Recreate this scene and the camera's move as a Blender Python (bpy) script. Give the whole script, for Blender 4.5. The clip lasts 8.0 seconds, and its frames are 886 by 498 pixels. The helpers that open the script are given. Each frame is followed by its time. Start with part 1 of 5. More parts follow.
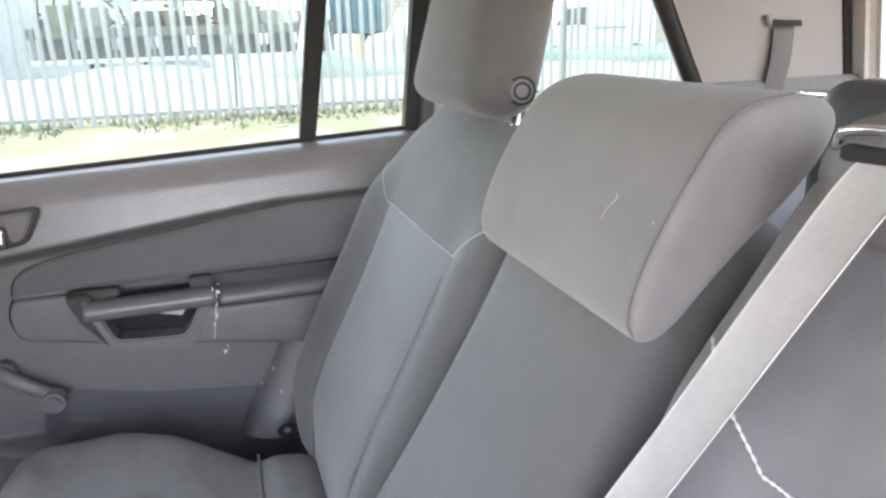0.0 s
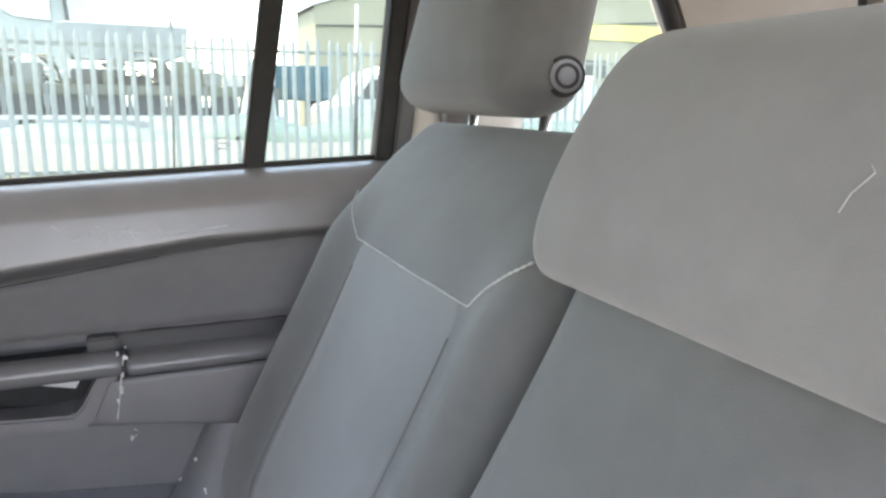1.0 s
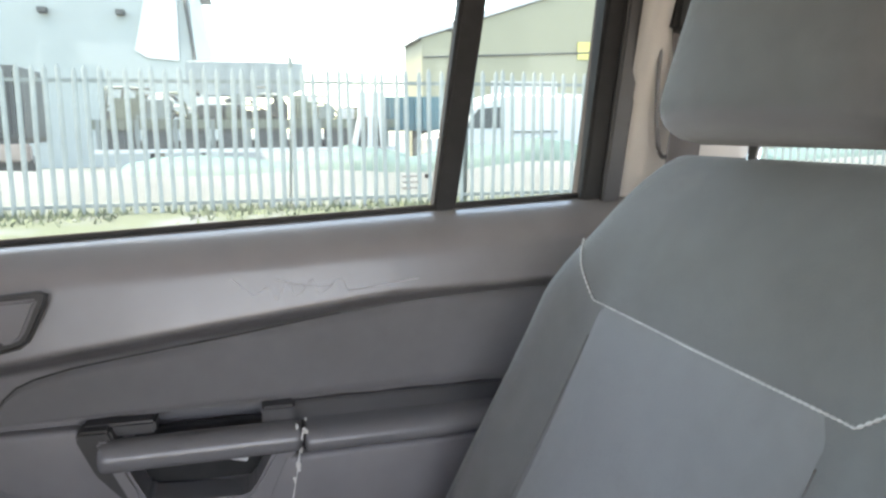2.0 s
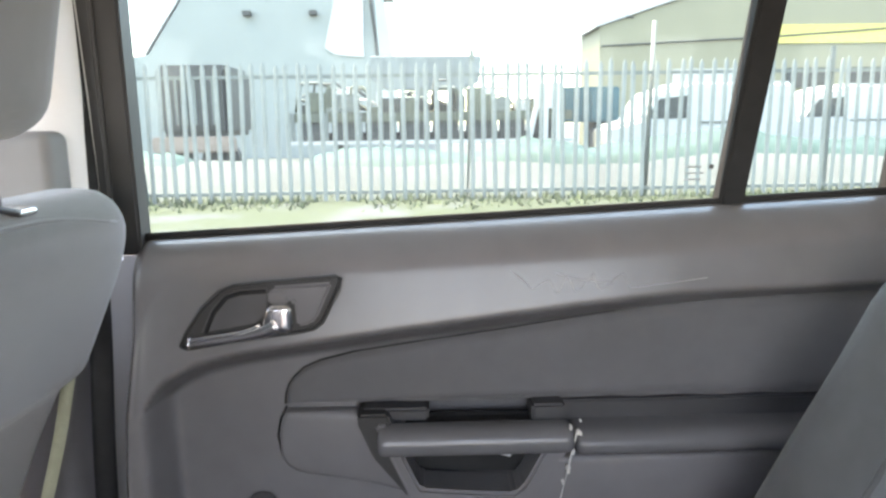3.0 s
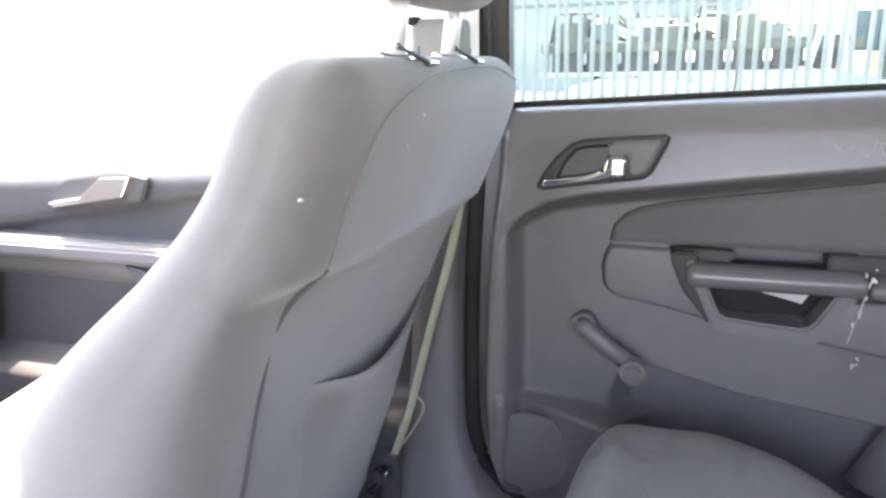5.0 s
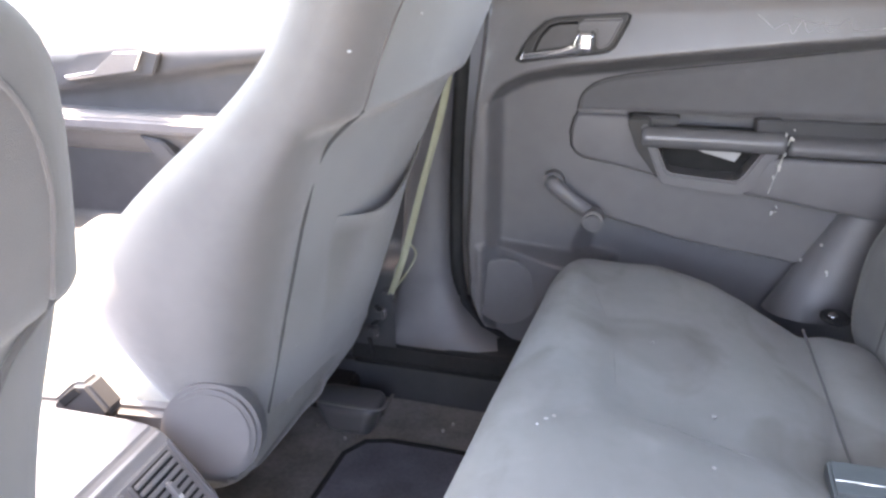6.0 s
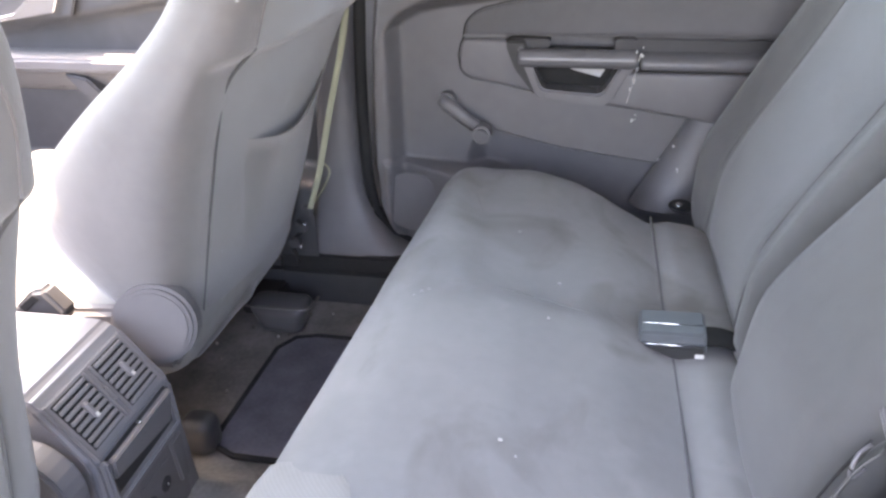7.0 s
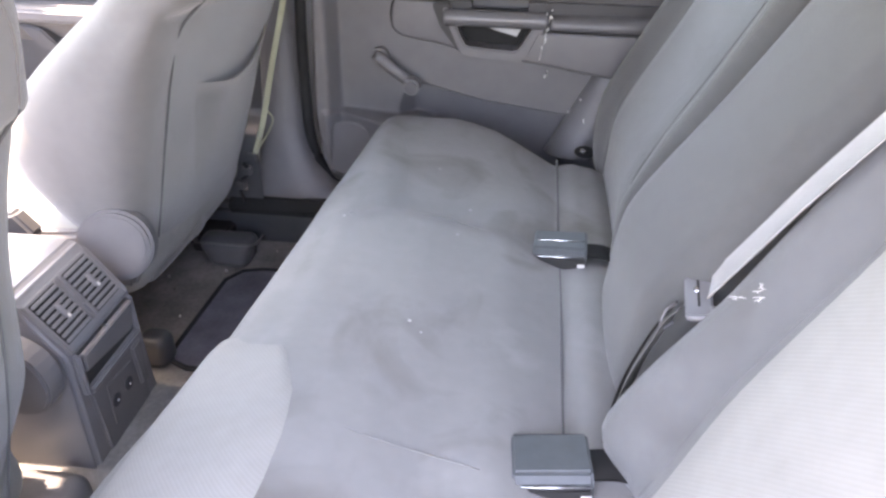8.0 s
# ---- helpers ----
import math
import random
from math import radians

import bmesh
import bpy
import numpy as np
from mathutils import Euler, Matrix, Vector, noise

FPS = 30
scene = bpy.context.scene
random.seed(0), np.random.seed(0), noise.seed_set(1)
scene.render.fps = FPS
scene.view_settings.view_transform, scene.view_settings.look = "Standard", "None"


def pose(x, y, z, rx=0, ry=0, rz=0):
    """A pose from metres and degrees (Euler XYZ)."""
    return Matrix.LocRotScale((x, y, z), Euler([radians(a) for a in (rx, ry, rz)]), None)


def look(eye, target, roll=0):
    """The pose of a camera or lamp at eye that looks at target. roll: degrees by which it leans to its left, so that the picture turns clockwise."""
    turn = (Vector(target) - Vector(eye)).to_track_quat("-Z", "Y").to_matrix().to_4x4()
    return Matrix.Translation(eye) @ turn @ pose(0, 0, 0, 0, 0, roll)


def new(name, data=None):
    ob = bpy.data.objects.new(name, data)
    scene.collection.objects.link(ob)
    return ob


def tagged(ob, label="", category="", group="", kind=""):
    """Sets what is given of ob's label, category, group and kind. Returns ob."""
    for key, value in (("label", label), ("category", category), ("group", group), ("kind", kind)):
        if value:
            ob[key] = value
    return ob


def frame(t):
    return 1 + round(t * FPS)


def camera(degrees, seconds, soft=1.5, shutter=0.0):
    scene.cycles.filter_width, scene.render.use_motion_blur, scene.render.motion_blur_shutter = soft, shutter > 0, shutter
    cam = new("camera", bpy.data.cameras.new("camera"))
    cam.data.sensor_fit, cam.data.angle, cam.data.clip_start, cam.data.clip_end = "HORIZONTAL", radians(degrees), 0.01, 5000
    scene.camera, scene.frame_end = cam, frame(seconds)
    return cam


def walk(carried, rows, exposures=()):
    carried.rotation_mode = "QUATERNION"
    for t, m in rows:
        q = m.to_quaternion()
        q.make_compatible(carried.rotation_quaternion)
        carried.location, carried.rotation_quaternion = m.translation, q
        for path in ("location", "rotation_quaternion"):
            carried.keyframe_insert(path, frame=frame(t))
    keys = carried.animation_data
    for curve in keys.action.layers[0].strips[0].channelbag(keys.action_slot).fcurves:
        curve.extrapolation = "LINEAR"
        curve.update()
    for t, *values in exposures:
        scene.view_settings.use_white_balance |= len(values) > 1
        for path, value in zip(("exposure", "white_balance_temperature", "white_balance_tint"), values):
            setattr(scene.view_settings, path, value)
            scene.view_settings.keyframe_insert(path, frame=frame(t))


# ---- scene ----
cam = camera(64.0, 8.0, soft=2.6)


PATH = [
    (0, (0.537, -0.507, 1.261), (1.129, 1.307, 0.662), -1.6),
    (0.2, (0.539, -0.478, 1.246), (1.220, 1.323, 0.703), -1.1),
    (0.5, (0.553, -0.414, 1.212), (1.298, 1.378, 0.727), -0.3),
    (0.8, (0.554, -0.326, 1.178), (1.333, 1.462, 0.738), 0.8),
    (1, (0.557, -0.266, 1.168), (1.328, 1.535, 0.761), 0.7),
    (1.2, (0.555, -0.21, 1.161), (1.305, 1.607, 0.79), 0.2),
    (2.5, (0.417, -0.035, 1.174), (0.698, 1.916, 0.838), -0.3),
    (3, (0.366, -0.018, 1.166), (0.414, 1.951, 0.817), -0.8),
    (3.5, (0.322, -0.034, 1.163), (0.14, 1.922, 0.787), -2.6),
    (4, (0.301, -0.084, 1.137), (-0.155, 1.821, 0.734), -2.8),
    (4.5, (0.294, -0.155, 1.119), (-0.3, 1.704, 0.684), -1.7),
    (4.7, (0.291, -0.194, 1.11), (-0.334, 1.651, 0.657), -1.5),
    (5.8, (0.275, -0.403, 1.11), (-0.229, 1.384, 0.365), 0.4),
    (6, (0.297, -0.433, 1.108), (-0.187, 1.341, 0.32), -0.4),
    (6.5, (0.347, -0.507, 1.116), (-0.064, 1.234, 0.221), -1.8),
    (7, (0.407, -0.578, 1.157), (0.082, 1.135, 0.178), -1.5),
    (7.5, (0.448, -0.636, 1.178), (0.219, 1.06, 0.143), -0.0),
    (7.8, (0.473, -0.701, 1.191), (0.281, 0.983, 0.129), 0.3),
    (8, (0.471, -0.739, 1.182), (0.291, 0.952, 0.13), 1.0),
]
EXPOSURES = [(0, 4.53, 8400, 24), (1.2, 4.34, 8400, 20), (2.5, 4.29, 8400, 21), (3.5, 4.29, 8300, 19), (4.3, 4.40, 8200, 20), (6.0, 4.73, 8100, 23), (8.0, 4.68, 8500, 26)]
walk(cam, [(t, look(eye, target, roll)) for t, eye, target, roll in PATH], EXPOSURES)

# ---- light ----
SUN_FROM = Vector((-0.25, 0.045, 0.90))
world = bpy.data.worlds.new("daylight")
scene.world = world
world.use_nodes = True
wn = world.node_tree.nodes
sky = wn.new("ShaderNodeTexSky")
sky.sky_type = "NISHITA"
sky.sun_disc = False
sky.sun_elevation = radians(74.2)
sky.sun_rotation = radians(280)
sky.dust_density = 2.0
wn["Background"].inputs["Strength"].default_value = 0.15
world.node_tree.links.new(sky.outputs[0], wn["Background"].inputs["Color"])
sun = new("sun", bpy.data.lights.new("sun", "SUN"))
sun.data.energy = 1.3
sun.data.angle = radians(0.6)
sun.data.color = (1.0, 0.95, 0.87)
sun.matrix_world = look(SUN_FROM * 30, (0, 0, 0))


# ---- materials ----
def material(name, base, rough=0.6, metal=0.0, other=None, scale=40.0, amount=0.25, bump=0.0, bump_scale=400.0,
             wear=0.0, sheen=0.0, spec=0.5, stripes=0.0, stain=0.0):
    """A surface with a coarse and a fine variation of colour, a fine relief and, at wish, pale scuffs or woven ribs."""
    m = bpy.data.materials.new(name)
    m.use_nodes = True
    n, l = m.node_tree.nodes, m.node_tree.links
    b = n["Principled BSDF"]
    co = n.new("ShaderNodeTexCoord").outputs["Object"]
    big = n.new("ShaderNodeTexNoise")
    big.inputs["Scale"].default_value, big.inputs["Detail"].default_value = scale * 0.12, 4.0
    fine = n.new("ShaderNodeTexNoise")
    fine.inputs["Scale"].default_value, fine.inputs["Detail"].default_value = scale, 6.0
    for tex in (big, fine):
        l.new(co, tex.inputs["Vector"])
    add = n.new("ShaderNodeMath")
    add.operation = "MULTIPLY_ADD"
    add.inputs[1].default_value = 0.55
    l.new(fine.outputs["Fac"], add.inputs[0])
    l.new(big.outputs["Fac"], add.inputs[2])
    ramp = n.new("ShaderNodeMapRange")
    ramp.inputs["From Min"].default_value, ramp.inputs["From Max"].default_value = 0.45, 1.1
    l.new(add.outputs[0], ramp.inputs["Value"])
    mix = n.new("ShaderNodeMix")
    mix.data_type = "RGBA"
    a = [c * (1 - amount) for c in base]
    z = other or [min(1, c * (1 + amount)) for c in base]
    mix.inputs["A"].default_value, mix.inputs["B"].default_value = (*a, 1), (*z, 1)
    l.new(ramp.outputs[0], mix.inputs["Factor"])
    colour = mix.outputs["Result"]
    if wear:
        w = n.new("ShaderNodeTexNoise")
        w.inputs["Scale"].default_value, w.inputs["Detail"].default_value = 9.0, 9.0
        l.new(co, w.inputs["Vector"])
        cut = n.new("ShaderNodeMapRange")
        cut.inputs["From Min"].default_value, cut.inputs["From Max"].default_value = 0.62, 0.78
        cut.inputs["To Max"].default_value = wear
        l.new(w.outputs["Fac"], cut.inputs["Value"])
        over = n.new("ShaderNodeMix")
        over.data_type = "RGBA"
        over.inputs["B"].default_value = (*[min(1, c * 1.9 + 0.05) for c in base], 1)
        l.new(cut.outputs[0], over.inputs["Factor"])
        l.new(colour, over.inputs["A"])
        colour = over.outputs["Result"]
    if stain:
        w = n.new("ShaderNodeTexNoise")
        w.inputs["Scale"].default_value, w.inputs["Detail"].default_value, w.inputs["Distortion"].default_value = 6.5, 7.0, 0.8
        l.new(co, w.inputs["Vector"])
        cut = n.new("ShaderNodeMapRange")
        cut.inputs["From Min"].default_value, cut.inputs["From Max"].default_value = 0.52, 0.70
        cut.inputs["To Max"].default_value = stain
        l.new(w.outputs["Fac"], cut.inputs["Value"])
        over = n.new("ShaderNodeMix")
        over.data_type = "RGBA"
        over.inputs["B"].default_value = (base[0] * 0.55, base[1] * 0.50, base[2] * 0.45, 1)
        l.new(cut.outputs[0], over.inputs["Factor"])
        l.new(colour, over.inputs["A"])
        colour = over.outputs["Result"]
    height = None
    if stripes:
        wave = n.new("ShaderNodeTexWave")
        wave.bands_direction = "DIAGONAL"
        wave.inputs["Scale"].default_value, wave.inputs["Distortion"].default_value = stripes, 0.3
        l.new(co, wave.inputs["Vector"])
        rib = n.new("ShaderNodeMix")
        rib.data_type, rib.blend_type = "RGBA", "MULTIPLY"
        rib.inputs["Factor"].default_value = 0.08
        l.new(colour, rib.inputs["A"])
        grey = n.new("ShaderNodeMapRange")
        grey.inputs["To Min"].default_value, grey.inputs["To Max"].default_value = 0.35, 1.0
        l.new(wave.outputs["Fac"], grey.inputs["Value"])
        l.new(grey.outputs[0], rib.inputs["B"])
        colour = rib.outputs["Result"]
        height = wave.outputs["Fac"]
    l.new(colour, b.inputs["Base Color"])
    b.inputs["Roughness"].default_value, b.inputs["Metallic"].default_value = rough, metal
    b.inputs["Specular IOR Level"].default_value = spec
    if sheen:
        b.inputs["Sheen Weight"].default_value, b.inputs["Sheen Roughness"].default_value = sheen, 0.5
    if bump:
        bt = n.new("ShaderNodeTexNoise")
        bt.inputs["Scale"].default_value, bt.inputs["Detail"].default_value = bump_scale, 3.0
        l.new(co, bt.inputs["Vector"])
        bp = n.new("ShaderNodeBump")
        bp.inputs["Strength"].default_value, bp.inputs["Distance"].default_value = bump, 0.002
        l.new(height or bt.outputs["Fac"], bp.inputs["Height"])
        l.new(bp.outputs["Normal"], b.inputs["Normal"])
    return m


def glass_material(name, tint=(0.765, 0.845, 0.812), haze=0.0):
    m = bpy.data.materials.new(name)
    m.use_nodes = True
    n, l = m.node_tree.nodes, m.node_tree.links
    n.remove(n["Principled BSDF"])
    clear, gloss, mix, f = (n.new("ShaderNodeBsdf" + k) if k in ("Transparent", "Glossy") else n.new("Shader" + k)
                            for k in ("Transparent", "Glossy", "NodeMixShader", "NodeFresnel"))
    clear.inputs["Color"].default_value = (*tint, 1)
    gloss.inputs["Roughness"].default_value = 0.02
    f.inputs["IOR"].default_value = 1.17
    l.new(f.outputs[0], mix.inputs[0])
    l.new(clear.outputs[0], mix.inputs[1])
    l.new(gloss.outputs[0], mix.inputs[2])
    last = mix.outputs[0]
    # a translucent share whitens the pane, standing in for haze and glare
    if haze:
        veil, over = n.new("ShaderNodeBsdfTranslucent"), n.new("ShaderNodeMixShader")
        veil.inputs["Color"].default_value = (0.9, 0.9, 0.88, 1)
        over.inputs[0].default_value = haze
        l.new(last, over.inputs[1])
        l.new(veil.outputs[0], over.inputs[2])
        last = over.outputs[0]
    l.new(last, n["Material Output"].inputs["Surface"])
    return m


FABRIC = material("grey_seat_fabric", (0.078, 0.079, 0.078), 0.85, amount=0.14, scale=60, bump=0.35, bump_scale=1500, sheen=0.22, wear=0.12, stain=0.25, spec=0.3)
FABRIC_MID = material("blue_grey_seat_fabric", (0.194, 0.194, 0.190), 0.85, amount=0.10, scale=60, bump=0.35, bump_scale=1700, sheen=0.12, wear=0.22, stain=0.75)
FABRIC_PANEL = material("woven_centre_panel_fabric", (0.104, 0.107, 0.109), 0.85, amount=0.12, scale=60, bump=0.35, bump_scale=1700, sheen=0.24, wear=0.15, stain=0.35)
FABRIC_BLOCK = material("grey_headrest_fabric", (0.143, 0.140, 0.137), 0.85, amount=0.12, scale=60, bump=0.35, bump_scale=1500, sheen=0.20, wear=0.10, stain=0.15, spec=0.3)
FABRIC_RIB = material("ribbed_light_seat_fabric", (0.264, 0.261, 0.246), 0.85, amount=0.10, scale=60, bump=0.07, sheen=0.05, stripes=115)
FABRIC_WARM = material("warm_grey_seat_fabric", (0.133, 0.125, 0.118), 0.85, amount=0.12, scale=60, bump=0.35, bump_scale=1500, sheen=0.38, wear=0.10)
THREAD = material("pale_thread", (0.32, 0.32, 0.31), 0.8, amount=0.3, scale=300)
PLASTIC_SATIN = material("satin_grey_armrest_plastic", (0.115, 0.113, 0.117), 0.27, amount=0.12, scale=30, bump=0.08, bump_scale=900, wear=0.10)
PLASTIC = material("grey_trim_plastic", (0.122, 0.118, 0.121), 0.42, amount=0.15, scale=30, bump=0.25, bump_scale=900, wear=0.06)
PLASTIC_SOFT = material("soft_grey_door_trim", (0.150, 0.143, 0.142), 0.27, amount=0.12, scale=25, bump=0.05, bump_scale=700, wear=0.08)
PLASTIC_DARK = material("dark_grey_plastic", (0.058, 0.058, 0.061), 0.42, amount=0.25, scale=30, bump=0.15, bump_scale=900, wear=0.08)
# dark plastic, also used to put shade into the door's slots
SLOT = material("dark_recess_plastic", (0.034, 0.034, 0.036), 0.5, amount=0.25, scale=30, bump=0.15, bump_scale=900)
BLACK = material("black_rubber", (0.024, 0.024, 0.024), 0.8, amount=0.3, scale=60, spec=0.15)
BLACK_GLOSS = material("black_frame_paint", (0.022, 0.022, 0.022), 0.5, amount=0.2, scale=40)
INSERT = material("grey_door_cloth", (0.105, 0.102, 0.104), 0.75, amount=0.12, scale=60, bump=0.4, bump_scale=1300, sheen=0.15)
CONSOLE = material("satin_console_plastic", (0.152, 0.150, 0.156), 0.34, amount=0.12, scale=30, bump=0.1, bump_scale=900, wear=0.08)
CHROME = material("chrome", (0.80, 0.80, 0.81), 0.13, 1.0, amount=0.05)
STEEL = material("steel", (0.6, 0.6, 0.6), 0.25, 1.0, amount=0.1)
POST = material("polished_post_steel", (0.86, 0.86, 0.86), 0.35, 0.6, amount=0.05)
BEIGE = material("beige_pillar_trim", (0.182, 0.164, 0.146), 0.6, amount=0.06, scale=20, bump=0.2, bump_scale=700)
# two brighter copies of the beige trim, daylight put into their colour
PILLAR_LIT = material("lit_pillar_trim", (0.80, 0.79, 0.77), 0.6, amount=0.05, scale=20, bump=0.2, bump_scale=700)
BEIGE_LIT = material("lit_beige_pillar_trim", (0.47, 0.445, 0.41), 0.6, amount=0.06, scale=20, bump=0.2, bump_scale=700)
LINER = material("pale_headliner_cloth", (0.48, 0.46, 0.43), 0.9, amount=0.06, scale=60, bump=0.3, bump_scale=900)
CARPET = material("black_carpet", (0.205, 0.194, 0.186), 0.95, amount=0.4, scale=140, bump=0.8, bump_scale=600, wear=0.12)
MAT = material("blue_grey_floor_mat", (0.125, 0.124, 0.150), 0.95, amount=0.3, scale=160, bump=0.8, bump_scale=700)
WEB = material("grey_belt_webbing", (0.335, 0.322, 0.316), 0.6, amount=0.1, scale=200, bump=0.12, bump_scale=1800)
WEB_DARK = material("dark_belt_webbing", (0.062, 0.052, 0.050), 0.6, amount=0.15, scale=200, bump=0.4, bump_scale=900)
WEB_YELLOW = material("yellow_green_belt_webbing", (0.30, 0.30, 0.21), 0.6, amount=0.15, scale=200, bump=0.4, bump_scale=900)
BUCKLE = material("buckle_plastic", (0.058, 0.066, 0.070), 0.42, amount=0.2, scale=60, spec=0.4)
SCRATCH = material("pale_scratch", (0.46, 0.44, 0.43), 0.4, amount=0.3, scale=300)
PAINT_DROP = material("white_paint_drops", (0.55, 0.54, 0.51), 0.6, amount=0.1)
GLASS = glass_material("window_glass")
# thin haze put into the glass to lift the yard's darks
GLASS_HAZED = glass_material("hazed_window_glass", haze=0.008)
# strong white share puts the front window's glare into the glass
GLASS_GLARE = glass_material("glare_window_glass", haze=0.4)


# ---- mesh helpers ----
def raw(name, verts, faces, mat, parent=None, label="", smooth=True):
    me = bpy.data.meshes.new(name)
    me.from_pydata([tuple(map(float, v)) for v in verts], [], [tuple(map(int, f)) for f in faces])
    me.materials.append(mat)
    if smooth:
        me.shade_smooth()
    me.update()
    ob = new(name, me)
    if parent:
        ob.parent = parent
    if label:
        ob["label"] = label
    return ob


def part(name, bm, mat, parent=None, label="", smooth=False):
    me = bpy.data.meshes.new(name)
    bm.to_mesh(me)
    bm.free()
    me.materials.append(mat)
    if smooth:
        me.shade_smooth()
    ob = new(name, me)
    if parent:
        ob.parent = parent
    if label:
        ob["label"] = label
    return ob


def thing(name, label, category, group="", kind="", at=None):
    ob = new(name)
    ob.empty_display_size = 0.05
    if at is not None:
        ob.matrix_world = at
    return tagged(ob, label, category, group, kind)


def pad_data(lo, hi, r, n, shape=None):
    """A cushion-like box with rounded edges (r: one radius or one for each axis), n cells along each axis, bent by shape()."""
    lo, hi = np.array(lo, float), np.array(hi, float)
    r = np.minimum(np.ones(3) * np.array(r, float), (hi - lo) / 2 * 0.999)
    axes = []
    for k in range(3):
        edge = np.array([0, 0.2, 0.45, 0.72])
        mid = np.linspace(lo[k] + r[k], hi[k] - r[k], max(2, n[k]))
        axes.append(np.r_[lo[k] + r[k] * edge, mid, (hi[k] - r[k] * edge)[::-1]])
    index, verts, faces = {}, [], []

    def vert(i):
        if i not in index:
            index[i] = len(verts)
            verts.append([axes[k][i[k]] for k in range(3)])
        return index[i]

    for k in range(3):
        u, v = (k + 1) % 3, (k + 2) % 3
        for end in (0, len(axes[k]) - 1):
            for a in range(len(axes[u]) - 1):
                for b in range(len(axes[v]) - 1):
                    q = []
                    for da, db in ((0, 0), (1, 0), (1, 1), (0, 1)):
                        i = [0, 0, 0]
                        i[k], i[u], i[v] = end, a + da, b + db
                        q.append(vert(tuple(i)))
                    faces.append(q if end else q[::-1])
    p = np.array(verts)
    c = np.clip(p, lo + r, hi - r)
    d = (p - c) / r
    length = np.linalg.norm(d, axis=1, keepdims=True)
    p = c + r * d / np.maximum(length, 1e-9)
    if shape:
        p = shape(p)
    return p, faces


def pad(name, lo, hi, r, n, mat, parent=None, label="", shape=None):
    return raw(name, *pad_data(lo, hi, r, n, shape), mat, parent, label)


def sheet(name, P, mat, parent=None, label="", thick=0.0, away=None, smooth=True):
    """A mesh from a grid of places P[i][j]; thick gives it a back and a rim, moved by away."""
    P = np.array(P, float)
    a, b = P.shape[:2]
    verts = P.reshape(-1, 3)
    cells = [(i * b + j, i * b + j + 1, (i + 1) * b + j + 1, (i + 1) * b + j) for i in range(a - 1) for j in range(b - 1)]
    if thick:
        n = a * b
        verts = np.r_[verts, verts + np.array(away) * thick]
        rim = [i * b for i in range(a)] + [(a - 1) * b + j for j in range(1, b)] + [i * b + b - 1 for i in range(a - 2, -1, -1)] + list(range(b - 2, 0, -1))
        cells = cells + [tuple(n + k for k in c[::-1]) for c in cells]
        cells += [(rim[k], rim[k - 1], rim[k - 1] + n, rim[k] + n) for k in range(len(rim))]
    return raw(name, verts, cells, mat, parent, label, smooth)


def prism(name, outline, axis, lo, hi, mat, parent=None, label="", bevel=0.0, seg=3, shape=None):
    """An outline in the plane across the axis, drawn out from lo to hi, its edges rounded."""
    bm = bmesh.new()

    def place(p, d):
        q = list(p)
        q.insert("xyz".index(axis), d)
        return q

    base = [bm.verts.new(place(p, lo)) for p in outline]
    top = [bm.verts.new(place(p, hi)) for p in outline]
    bm.faces.new(base)
    bm.faces.new(top[::-1])
    for k in range(len(outline)):
        bm.faces.new((base[k - 1], base[k], top[k], top[k - 1]))
    bmesh.ops.recalc_face_normals(bm, faces=bm.faces)
    if bevel:
        bmesh.ops.bevel(bm, geom=list(bm.edges), offset=bevel, segments=seg, affect="EDGES", clamp_overlap=True)
    if shape:
        for v in bm.verts:
            v.co = shape(v.co)
    return part(name, bm, mat, parent, label, smooth=False)


def box(name, lo, hi, mat, parent=None, label="", bevel=0.004):
    return prism(name, [(lo[0], lo[1]), (hi[0], lo[1]), (hi[0], hi[1]), (lo[0], hi[1])], "z", lo[2], hi[2], mat, parent, label, bevel, 2)


def smooth_line(points, n=8):
    """More points on a soft curve through the given ones."""
    p = [Vector(q) for q in points]
    p = [2 * p[0] - p[1], *p, 2 * p[-1] - p[-2]]
    out = []
    for k in range(1, len(p) - 2):
        for s in range(n):
            t = s / n
            a, b, c, d = p[k - 1 : k + 3]
            out.append(0.5 * (2 * b + (c - a) * t + (2 * a - 5 * b + 4 * c - d) * t * t + (3 * b - a - 3 * c + d) * t ** 3))
    return out + [p[-2]]


def tube(name, points, radius, mat, parent=None, label="", sides=8, soft=True, flat=1.0):
    """A round bar along the points; radius may be a list. flat squeezes it across."""
    p = smooth_line(points, 6) if soft and len(points) > 2 else [Vector(q) for q in points]
    rs = np.interp(np.linspace(0, 1, len(p)), np.linspace(0, 1, len(radius)), radius) if isinstance(radius, (list, tuple)) else [radius] * len(p)
    rs = [float(v) for v in rs]
    verts, faces = [], []
    up = Vector((0, 0, 1))
    for k, q in enumerate(p):
        along = (p[min(k + 1, len(p) - 1)] - p[max(k - 1, 0)]).normalized()
        side = along.cross(up if abs(along.z) < 0.95 else Vector((0, 1, 0))).normalized()
        over = side.cross(along)
        for s in range(sides):
            a = 2 * math.pi * s / sides
            verts.append(q + rs[k] * (math.cos(a) * side * flat + math.sin(a) * over))
    for k in range(len(p) - 1):
        for s in range(sides):
            t = (s + 1) % sides
            faces.append((k * sides + s, k * sides + t, (k + 1) * sides + t, (k + 1) * sides + s))
    faces += [tuple(range(sides))[::-1], tuple((len(p) - 1) * sides + s for s in range(sides))]
    return raw(name, verts, faces, mat, parent, label)


